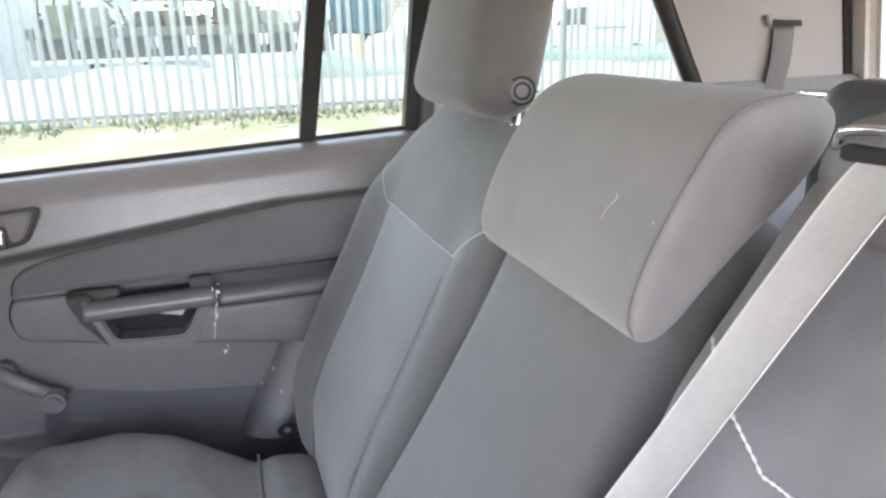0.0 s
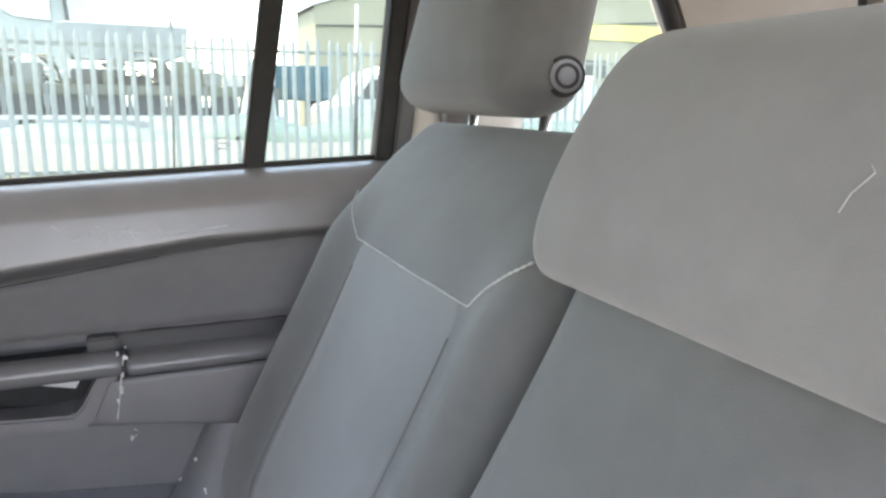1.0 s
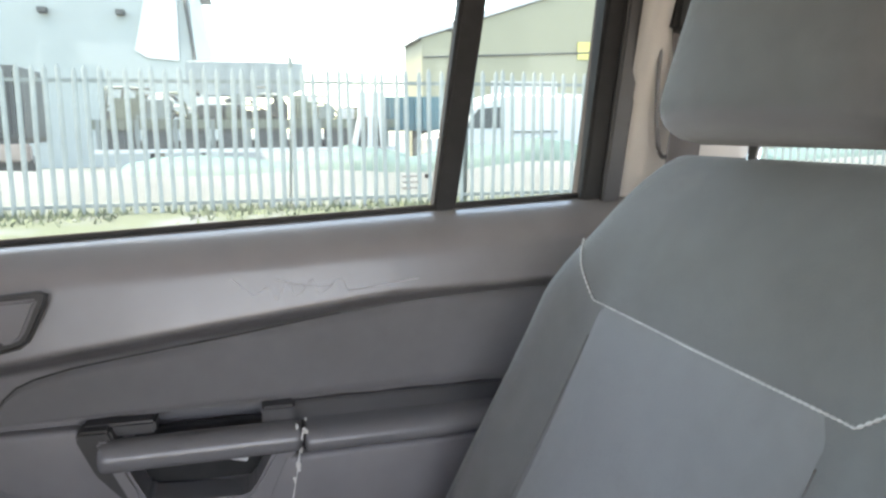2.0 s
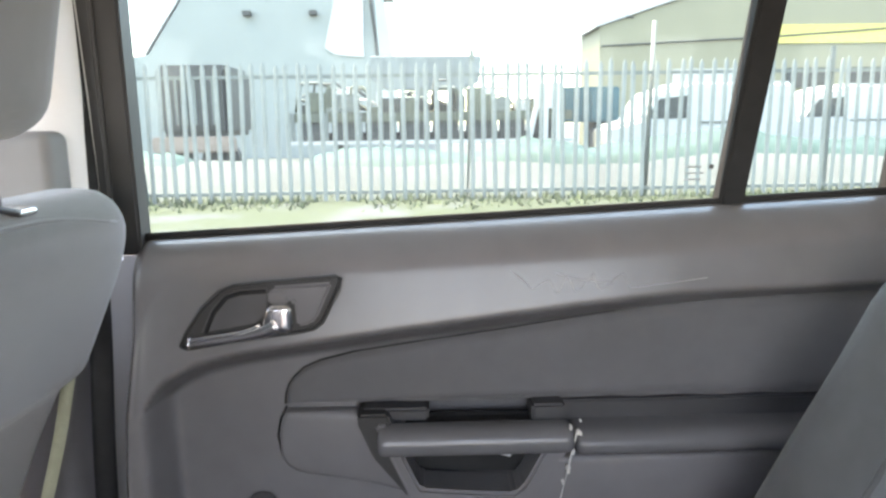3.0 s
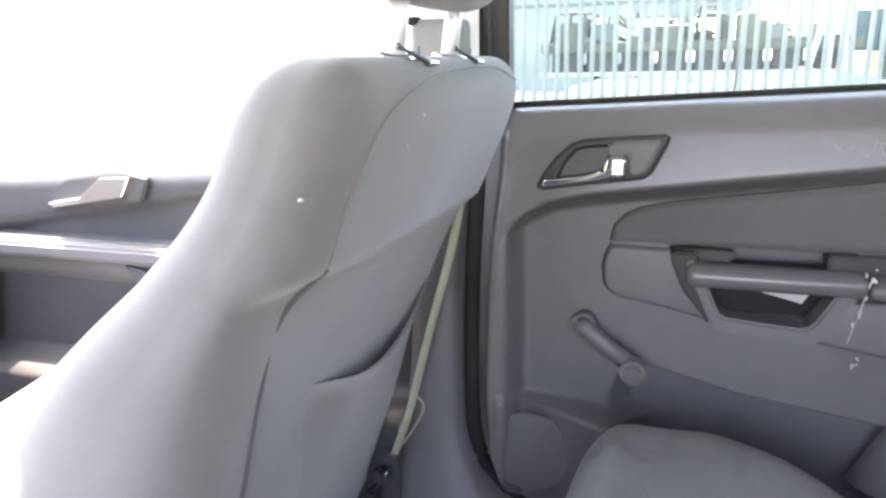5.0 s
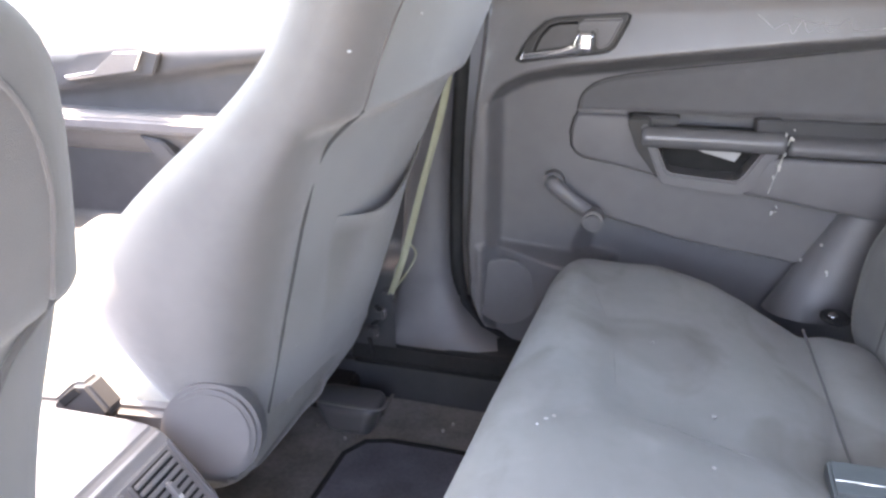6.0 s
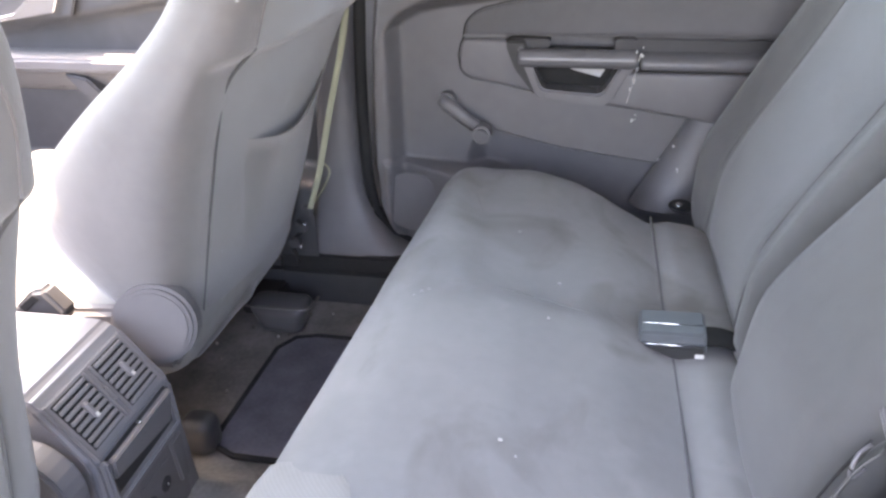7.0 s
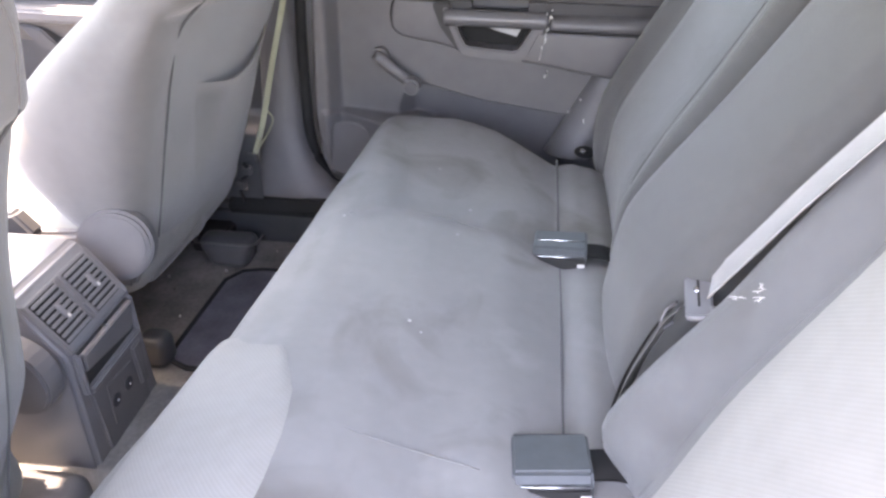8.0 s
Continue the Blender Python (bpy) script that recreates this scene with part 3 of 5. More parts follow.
def build_right_pillars():
    def s(ob, label, cat):
        return tagged(ob, label, cat, kind="structure")

    def column(name, rows, y0, mat, depth=0.08):
        """rows: z, front x, rear x, set-back."""
        P = []
        for z, xa, xb, d in rows:
            w = xb - xa
            P.append([(xa, y0 + d + depth, z), (xa, y0 + d + 0.012, z), (xa + w * 0.1, y0 + d + 0.003, z), (xa + w * 0.3, y0 + d, z), (xa + w * 0.6, y0 + d, z),
                      (xa + w * 0.85, y0 + d + 0.004, z), (xb, y0 + d + 0.016, z), (xb, y0 + d + depth, z)])
        return sheet(name, P, mat)

    rows = [(0.43, -0.16, 0.115, -0.03), (0.435, -0.16, 0.10, -0.03), (0.455, -0.13, 0.06, -0.02), (0.50, -0.105, 0.022, 0.0), (0.56, -0.095, 0.0, 0.012),
            (0.64, -0.085, -0.006, 0.015), (0.80, -0.075, -0.008, 0.017), (0.95, -0.07, 0.005, 0.02), (1.02, -0.065, 0.012, 0.02)]
    s(column("pillar_trim_lower", rows, 0.67, PLASTIC), "grey plastic centre pillar trim running into the sill", "pillar")
    s(column("pillar_trim_upper", [(1.02, -0.065, 0.026, 0.024), (1.2, -0.07, 0.022, 0.02), (1.45, -0.08, 0.012, 0.0)], 0.67, PILLAR_LIT), "upper centre pillar trim with the daylight in its pale colour", "pillar")
    s(prism("sill_trim", [(0.62, 0.40), (0.635, 0.432), (0.70, 0.440), (0.74, 0.42), (0.74, 0.39), (0.63, 0.385)], "x", -0.17, 1.0, BLACK, bevel=0.006), "black rubbery plastic sill trim", "sill")
    seal = [(-0.002, 0.735, 1.44), (0.012, 0.728, 1.2), (0.022, 0.715, 1.0), (0.012, 0.712, 0.8), (0.010, 0.71, 0.62), (0.018, 0.71, 0.53), (0.045, 0.71, 0.465), (0.09, 0.71, 0.435), (0.2, 0.71, 0.425), (0.9, 0.71, 0.42)]
    s(tube("door_seal", seal, 0.012, BLACK), "black rubber door seal", "seal")
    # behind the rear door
    s(column("pillar_trim_rear", [(1.08, 0.918, 1.13, 0.03), (1.2, 0.935, 1.13, 0.02), (1.45, 0.968, 1.14, -0.03)], 0.71, BEIGE_LIT), "beige rear pillar trim", "pillar")
    s(box("wall_right_rear", (0.99, 0.70, 0.40), (2.15, 0.78, 1.105), PLASTIC, bevel=0.015), "grey luggage side trim", "wall")
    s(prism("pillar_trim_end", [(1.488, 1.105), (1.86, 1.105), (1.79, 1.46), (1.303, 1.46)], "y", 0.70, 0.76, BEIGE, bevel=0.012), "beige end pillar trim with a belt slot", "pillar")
    s(prism("pillar_gap", [(1.862, 1.105), (1.89, 1.105), (1.82, 1.46), (1.79, 1.46)], "y", 0.71, 0.75, BLACK, bevel=0.004), "dark gap beside the tailgate", "trim")
    s(prism("pillar_tailgate", [(1.895, 1.05), (2.12, 1.05), (1.98, 1.46), (1.825, 1.46)], "y", 0.66, 0.74, LINER, bevel=0.02), "pale tailgate frame trim", "trim")
    s(box("shelf_trim", (1.42, 0.688, 1.095), (1.90, 0.75, 1.140), PLASTIC_DARK, bevel=0.006), "dark trim along the luggage side", "trim")
    q = thing("window_1", "clear rear quarter window with a black edge", "window", kind="structure")
    prism("pane", [(1.12, 1.10), (1.50, 1.11), (1.31, 1.46), (1.13, 1.46)], "y", 0.765, 0.769, GLASS_HAZED, q).visible_shadow = False
    tube("window_edge", [(1.482, 0.712, 1.11), (1.384, 0.712, 1.297), (1.306, 0.712, 1.45)], 0.014, BLACK, q, soft=False)
    w = thing("window_2", "windscreen", "window", kind="structure")
    P = [[(-0.44 - 0.86 * t, y * (1 + 0.08 * t), 1.47 - 0.52 * t) for y in np.linspace(-0.62, 0.62, 6)] for t in np.linspace(0, 1, 8)]
    sheet("pane", P, GLASS, w).visible_shadow = False
    b = thing("seat_belt", "grey seat belt hanging from a slot in the end pillar", "seat belt", "seat belts")
    strap("webbing", [(1.665, 0.694, 1.245), (1.66, 0.690, 1.17), (1.64, 0.688, 1.09)], 0.05, (1, 0, 0), WEB_DARK, b)
    prism("slot", [(1.625, 1.243), (1.715, 1.240), (1.712, 1.262), (1.615, 1.266)], "y", 0.690, 0.705, BEIGE, b, "raised slot frame", 0.003)
    prism("slot_opening", [(1.632, 1.244), (1.706, 1.242), (1.702, 1.254), (1.632, 1.257)], "y", 0.6885, 0.700, BLACK, b)
    o = thing("seat_belt", "dark seat belt on the rear pillar with a plastic guide", "seat belt", "seat belts")
    strap("webbing", [(1.0, 0.715, 1.33), (1.005, 0.71, 1.2), (0.985, 0.70, 1.08)], 0.046, (1, 0, 0.1), WEB_DARK, o)
    prism("belt_guide", [(0.975, 1.285), (1.03, 1.275), (1.045, 1.36), (0.985, 1.37)], "y", 0.70, 0.72, BLACK, o, "black belt guide", 0.005)
    tube("pull_cord", [(0.975, 0.722, 1.36), (0.968, 0.722, 1.2), (0.975, 0.722, 1.14), (0.99, 0.722, 1.135)], 0.003, PLASTIC, o)


# ---- rear door ----
STEP_X, STEP_Z = [0.0, 0.062, 0.070, 0.081, 0.094, 0.125, 0.173, 0.273, 0.392, 0.511, 0.629, 0.81, 1.1], [0.85, 0.86, 0.880, 0.897, 0.910, 0.927, 0.938, 0.951, 0.966, 0.980, 0.993, 0.999, 1.004]
LOW_X, LOW_Z = [0.0, 0.20, 0.24, 0.28, 0.39, 0.56, 1.0], [0.55, 0.60, 0.690, 0.680, 0.653, 0.631, 0.60]


def belt_line(x):
    return 1.046 + (x - 0.06) * 0.046


def door_y(x, z):
    """How far out the door trim lies at a place on it."""
    x, z = np.asarray(x, float), np.asarray(z, float)
    down = belt_line(x) - z
    q = np.clip((0.045 - down) / 0.045, 0, 1)
    lean = np.clip((z - curve_at(x, STEP_X, STEP_Z)) / 0.09, 0, 1)
    y = 0.690 + 0.020 * lean + 0.052 * (1 - np.sqrt(np.maximum(0, 1 - q * q)))
    inside = np.minimum(x - 0.062 - 0.02 * np.clip((0.9 - z) / 0.3, -0.2, 0), curve_at(x, STEP_X, STEP_Z) - z)
    y = y + 0.040 * step(0.0, 0.029, inside)
    y = y + 0.036 * step(0, 0.012, curve_at(x, LOW_X, LOW_Z) - z) * step(0.21, 0.25, x)
    pocket = step(0, 0.012, 0.628 - 0.09 * (x - 0.05) - z) * step(0.045, 0.06, x) * (1 - step(0.22, 0.30, x))
    y = y - pocket * (0.012 + 0.05 * step(0.06, 0.22, x))
    y = y + 0.034 * step(0.288, 0.292, x) * step(0.838, 0.842, z) * (1 - step(0.858, 0.862, z))
    y = y + 0.035 * step(0.335, 0.345, x) * (1 - step(0.485, 0.492, x)) * step(0.768, 0.775, z) * (1 - step(0.838, 0.842, z))
    return y


def on_door(x, z, off=0.0):
    return (x, float(door_y(x, z)) - off, z)


def drape(name, xs, low, high, off, mat, parent, label="", rows=14):
    """A plate that follows the door trim between two curves, its rim let in."""
    P = []
    for i, x in enumerate(xs):
        za, zb = low(x), high(x)
        row = []
        for k in range(rows):
            v = k / (rows - 1)
            rim = min(i, len(xs) - 1 - i, k, rows - 1 - k) == 0
            z = za + (zb - za) * v
            row.append((x, float(np.minimum(door_y(x, z), 0.729)) - (-0.003 if rim else off), z))
        P.append(row)
    return sheet(name, P, mat, parent, label)


def build_rear_door():
    d = thing("rear_door", "closed rear car door with grey trim and cloth insert", "car door", "car doors")
    P = []
    for u in np.linspace(0, 1, 230):
        col = []
        for v in np.linspace(0, 1, 250):
            z = 0.42 + v * (belt_line(0.5) - 0.42)
            left = float(np.interp(z, [0.42, 0.43, 0.445, 0.515, 0.62, 0.8, 1.07], [0.12, 0.10, 0.075, 0.035, 0.028, 0.034, 0.056]))
            x = left + u * (0.985 - left)
            z = 0.42 + v * (belt_line(x) - 0.42)
            rim = 0.02 * (1 - step(0, 0.012, x - left)) if u < 0.05 else 0
            col.append((x, float(door_y(x, z)) + rim, z))
        P.append(col)
    # below the step a darker, matter plastic puts the shade into the colour
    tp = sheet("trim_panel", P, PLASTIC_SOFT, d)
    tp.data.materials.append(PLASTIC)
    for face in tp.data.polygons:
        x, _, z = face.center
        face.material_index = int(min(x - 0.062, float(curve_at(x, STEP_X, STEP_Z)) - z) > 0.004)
    xs = np.r_[np.linspace(0.209, 0.25, 9), np.linspace(0.27, 0.96, 60)]
    drape("cloth_insert", xs, lambda x: 0.863 if x > 0.2095 else 0.862, lambda x: float(np.interp(x, [0.209, 0.2125, 0.218, 0.230, 0.248, 0.285, 0.332, 0.451, 0.571, 0.69, 0.81, 0.96], [0.874, 0.885, 0.893, 0.904, 0.912, 0.921, 0.928, 0.944, 0.962, 0.976, 0.984, 0.988])), 0.005, INSERT, d, "grey cloth insert")
    P = []
    for i, x in enumerate(np.r_[np.linspace(0.199, 0.22, 7), np.linspace(0.225, 0.965, 110)]):
        za = float(np.interp(x, [0.199, 0.203, 0.21, 0.222, 0.336, 0.473, 0.541, 0.673, 0.965], [0.823, 0.803, 0.792, 0.785, 0.767, 0.749, 0.740, 0.720, 0.695]))
        zb = float(np.interp(x, [0.199, 0.203, 0.21, 0.286, 0.304, 0.340, 0.347, 0.468, 0.478, 0.498, 0.515, 0.965], [0.826, 0.843, 0.8585, 0.8585, 0.835, 0.785, 0.768, 0.764, 0.770, 0.808, 0.8095, 0.8125]))
        y = float(np.interp(x, [0.199, 0.29, 0.345, 0.40, 0.965], [0.7175, 0.714, 0.702, 0.696, 0.689]))
        rows = [(za + 0.004, 0.75), (za, y + 0.012), (za, y + 0.005), (za + 0.002, y + 0.001), (za + 0.006, y)]
        rows += [(za + 0.006 + (zb - za - 0.012) * v, y - 0.001 * math.sin(v * math.pi)) for v in np.linspace(0.08, 0.92, 9)]
        rows += [(zb - 0.006, y), (zb - 0.002, y + 0.001), (zb, y + 0.005), (zb, y + 0.012), (zb - 0.004, 0.75)]
        P.append([(x, 0.733 if x < 0.1995 else yy, z) for z, yy in rows])
    sheet("lower_insert", P, PLASTIC, d, "grey plastic fascia under the armrest")
    seam = [(x, float(np.interp(x, [0.209, 0.2125, 0.218, 0.230, 0.248, 0.285, 0.332, 0.451, 0.571, 0.69, 0.81], [0.874, 0.885, 0.893, 0.904, 0.912, 0.921, 0.928, 0.944, 0.962, 0.976, 0.984]))) for x in (0.209, 0.2125, 0.218, 0.230, 0.248, 0.285, 0.332, 0.39, 0.451, 0.51, 0.571)]
    tube("joint", [(x, min(float(door_y(x, z)), 0.729) - 0.001, z + 0.001) for x, z in [(0.208, 0.863)] + seam], 0.0011, BLACK, d, "dark joint round the insert", sides=6, soft=False)
    tube("joint", [(x, 0.7285, z) for x, z in ((0.209, 0.8605), (0.2015, 0.846), (0.1975, 0.826), (0.2015, 0.802), (0.209, 0.7905), (0.222, 0.7835), (0.336, 0.7655), (0.473, 0.7475), (0.60, 0.730))], 0.0012, BLACK, d, "dark joint round the fascia", sides=6, soft=False)
    # armrest and pull
    sweep("armrest", [(0.742, 0.841), (0.712, 0.8415), (0.693, 0.8405), (0.683, 0.8365), (0.678, 0.829), (0.680, 0.820), (0.688, 0.8155), (0.705, 0.8145), (0.742, 0.8145)], 0.522, 0.975, PLASTIC_SATIN, d, "satin grey plastic armrest")
    sweep("pull_bar", [(0.708, 0.847), (0.692, 0.8485), (0.681, 0.845), (0.675, 0.835), (0.678, 0.823), (0.689, 0.8175), (0.704, 0.822), (0.711, 0.836)], 0.311, 0.520, PLASTIC_SATIN, d, "scuffed satin pull bar")
    frame_line = [(0.308, 0.850), (0.321, 0.818), (0.339, 0.777), (0.347, 0.757), (0.400, 0.753), (0.466, 0.749), (0.484, 0.760), (0.504, 0.806), (0.516, 0.815),
                  (0.500, 0.829), (0.487, 0.815), (0.467, 0.778), (0.457, 0.770), (0.400, 0.7735), (0.357, 0.7775), (0.352, 0.785), (0.334, 0.826), (0.322, 0.850)]
    prism("pull_frame", frame_line, "y", 0.690, 0.738, PLASTIC, d, "grey frame of the door pull", 0.0035)
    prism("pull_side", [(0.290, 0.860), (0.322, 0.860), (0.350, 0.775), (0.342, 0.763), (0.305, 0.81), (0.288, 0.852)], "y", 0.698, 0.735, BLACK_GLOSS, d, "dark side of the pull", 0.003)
    # black plate stands in for the shade inside the pull's hollow
    prism("pocket_shade", [(0.338, 0.772), (0.352, 0.766), (0.470, 0.762), (0.494, 0.815), (0.494, 0.842), (0.318, 0.842)], "y", 0.742, 0.75, BLACK, d, "dark plate for the shade behind the pull bar", 0.002)
    # dark blocks put the shade of the slot ends into colour
    box("slot_shade", (0.292, 0.712, 0.846), (0.366, 0.745, 0.861), SLOT, d, "dark block for the shaded slot end", 0.003)
    box("slot_shade", (0.478, 0.708, 0.842), (0.515, 0.748, 0.864), SLOT, d, "dark block for the shaded slot end", 0.003)
    prism("pocket_label", [(0.395, 0.807), (0.466, 0.803), (0.458, 0.789), (0.41, 0.801)], "y", 0.738, 0.741, material("white_plastic", (0.45, 0.45, 0.45), 0.5, amount=0.05), d, "pale plastic tab in the pull")
    # opener
    ring = [(0.111, 0.943), (0.118, 0.958), (0.135, 0.982), (0.155, 1.000), (0.170, 1.006), (0.200, 1.009), (0.273, 1.014), (0.278, 1.011), (0.276, 1.003), (0.258, 0.966), (0.249, 0.959), (0.235, 0.956), (0.16, 0.947), (0.118, 0.940)]
    # dark strip painted in for the shade over the armrest
    box("armrest_shade", (0.513, 0.722, 0.838), (0.965, 0.75, 0.862), SLOT, d, "dark strip for the shade above the armrest", 0.002)
    h = tube("opener_bezel", [(x, 0.692, z) for x, z in ring + ring[:1]], 0.0021, BLACK_GLOSS, d, "dark bezel of the door opener", soft=False)
    mid = (0.19, 0.976)
    prism("opener_cup", [(mid[0] + (x - mid[0]) * 0.97, mid[1] + (z - mid[1]) * 0.97) for x, z in ring], "y", 0.6925, 0.70, BLACK_GLOSS, h)
    # flat dark plate and black line put the finger hollow's shade into colour
    prism("opener_recess", [(0.133, 0.957), (0.145, 0.981), (0.160, 0.997), (0.172, 1.0015), (0.203, 1.003), (0.203, 0.978), (0.190, 0.966)], "y", 0.6912, 0.697, PLASTIC_DARK, h, "dark plate for the shaded finger hollow", 0.001)
    tube("recess_shade", [(0.138, 0.6912, 0.9575), (0.148, 0.6905, 0.979), (0.162, 0.6900, 0.9945), (0.176, 0.6900, 0.9985), (0.202, 0.6905, 1.0)], 0.0022, BLACK, h, "dark line for the shade under the hollow's upper edge", soft=False)
    prism("opener_plate", [(0.232, 0.962), (0.246, 0.964), (0.253, 0.970), (0.270, 1.008), (0.208, 1.005), (0.208, 0.990), (0.230, 0.989)], "y", 0.6885, 0.697, PLASTIC, h, bevel=0.003)
    tube("lever_edge", [(0.121, 0.6865, 0.9505), (0.150, 0.6855, 0.9545), (0.178, 0.6850, 0.9590), (0.196, 0.6850, 0.9660)], 0.0024, CHROME, h, "chrome edge")
    tube("lever", [(0.119, 0.6885, 0.9455), (0.150, 0.6865, 0.9500), (0.180, 0.6850, 0.9548), (0.200, 0.6845, 0.9600), (0.2125, 0.6845, 0.9660)], [0.0026, 0.0034, 0.0048, 0.0072, 0.0085], CHROME, h, "chrome lever", sides=16)

    def grip(p):
        q = p.copy()
        q[:, 0] += 0.008 * (q[:, 2] - 0.987) / 0.03 * np.clip((0.213 - q[:, 0]) / 0.01, 0, 1)
        return q

    pad("lever_grip", (0.203, 0.6800, 0.9565), (0.2285, 0.6930, 0.9875), (0.008, 0.006, 0.008), (5, 4, 6), CHROME, h, "chrome lever grip", grip)
    box("lever_pad", (0.204, 0.6875, 0.987), (0.225, 0.695, 1.000), PLASTIC, h, bevel=0.002)
    # winder
    c = disc("winder_hub", (0.177, 0.716, 0.742), (0, -1, 0), 0.018, 0.030, PLASTIC, d, "grey window winder", 0.005)
    tube("winder_arm", [(0.170, 0.703, 0.748), (0.183, 0.697, 0.739), (0.213, 0.692, 0.718), (0.247, 0.692, 0.695)], [0.012, 0.0145, 0.0125, 0.012], PLASTIC, c, soft=False, flat=0.8, sides=14)
    k = disc("winder_knob", (0.2485, 0.681, 0.693), (0, -1, 0), 0.0175, 0.034, PLASTIC, c, bevel=0.005)
    disc("knob_cap", (0.2485, 0.6630, 0.693), (0, -1, 0), 0.0125, 0.003, PLASTIC_SATIN, k, bevel=0.001)
    disc("speaker_grille", (0.105, 0.688, 0.54), (0, -1, 0.1), 0.062, 0.007, PLASTIC, d, "round grey speaker grille", 0.003)
    # frame and glass
    top = 1.44
    prism("window_frame_front", [(0.052, 1.03), (0.060, 1.03), (0.056, top), (0.010, top), (0.020, 1.03)], "y", 0.742, 0.775, BLACK_GLOSS, d, "black window frame", 0.003)
    prism("window_frame_rear", [(0.879, 1.075), (0.925, 1.075), (0.972, top), (0.920, top)], "y", 0.742, 0.778, BLACK, d, "black window frame", 0.004)
    prism("frame_trim", [(0.020, 1.03), (0.036, 1.03), (0.030, top), (0.010, top)], "y", 0.736, 0.745, PLASTIC_DARK, d, "grey trim inside the window frame", 0.003)
    prism("frame_trim", [(0.903, 1.075), (0.928, 1.075), (0.975, top), (0.948, top)], "y", 0.734, 0.745, SLOT, d, "grey trim inside the window frame", 0.003)
    prism("window_frame_top", [(0.0, top - 0.01), (0.98, top - 0.01), (0.98, top + 0.03), (0.0, top + 0.03)], "y", 0.735, 0.775, BLACK_GLOSS, d, "black window frame", 0.003)
    prism("window_divider", [(0.689, 1.07), (0.717, 1.07), (0.776, top), (0.742, top)], "y", 0.750, 0.776, BLACK, d, "black divider bar", 0.004)
    strip = [(x, 0.758, belt_line(x) + 0.0015) for x in np.linspace(0.05, 0.90, 12)]
    tube("window_seal", strip, 0.0046, BLACK, d, "black window seal", soft=False)
    prism("pane", [(0.05, 1.02), (0.70, 1.05), (0.755, top), (0.05, top)], "y", 0.769, 0.772, GLASS_HAZED, d, "window glass with a thin painted-in haze").visible_shadow = False
    prism("pane", [(0.708, 1.05), (0.90, 1.06), (0.92, top), (0.76, top)], "y", 0.769, 0.772, GLASS_HAZED, d, "window glass with a thin painted-in haze").visible_shadow = False
    for k in range(3):
        box("glass_mark", (0.655, 0.7675, 1.100 + k * 0.007), (0.674 + 0.003 * (k % 2), 0.7685, 1.1012 + k * 0.007), PLASTIC, d, "small grey print on the glass", 0)
    box("glass_mark", (0.683, 0.7675, 1.112), (0.688, 0.7685, 1.117), PLASTIC_DARK, d, "small dark print on the glass", 0)
    # dried paint
    drops = [(0.524, 0.675, 0.845, 0.004), (0.514, 0.676, 0.850, 0.003), (0.519, 0.682, 0.822, 0.003), (0.516, 0.690, 0.80, 0.0035), (0.511, 0.694, 0.782, 0.003), (0.508, 0.698, 0.765, 0.0025),
             (0.506, 0.7, 0.750, 0.003), (0.523, 0.719, 0.714, 0.0045), (0.528, 0.719, 0.722, 0.002), (0.600, 0.7085, 0.6655, 0.0035), (0.611, 0.6835, 0.637, 0.0035), (0.579, 0.7235, 0.636, 0.003)]
    rnd = random.Random(8)
    for x, y, z, r in drops:
        for _ in range(3):
            s = r * rnd.uniform(0.25, 0.75)
            a, b = x + rnd.gauss(0, r * 0.4), z + rnd.gauss(0, r * 0.9)
            pad("paint_drop", (a - s, y - 0.001, b - s * rnd.uniform(0.8, 2.2)), (a + s * 0.8, y + 0.004, b + s), (s * 0.8, 0.001, s * 0.8), (2, 2, 2), PAINT_DROP, d, "dried white paint")
    tube("paint_run", [(0.521, 0.6765, 0.846), (0.517, 0.681, 0.822), (0.513, 0.689, 0.79), (0.507, 0.695, 0.755)], [0.0012, 0.0004, 0.0011, 0.0003, 0.0010], PAINT_DROP, d, "dried white paint", soft=True, sides=5)
    for pts in ([(0.453, 1.015), (0.461, 1.009), (0.476, 0.996)], [(0.476, 0.996), (0.492, 1.004), (0.501, 0.991), (0.512, 1.008), (0.521, 0.993), (0.538, 1.010)],
                [(0.538, 1.010), (0.547, 0.994), (0.568, 1.010), (0.577, 0.996)], [(0.577, 0.996), (0.614, 1.0), (0.657, 1.005)], [(0.50, 1.012), (0.53, 1.004), (0.56, 1.001)]):
        fine = smooth_line([(x, 0, z) for x, z in pts], 7)
        tube("scratch", [on_door(q.x, q.z, 0.0002) for q in fine], 0.00032, SCRATCH, d, "pale scratches", sides=4, soft=False)


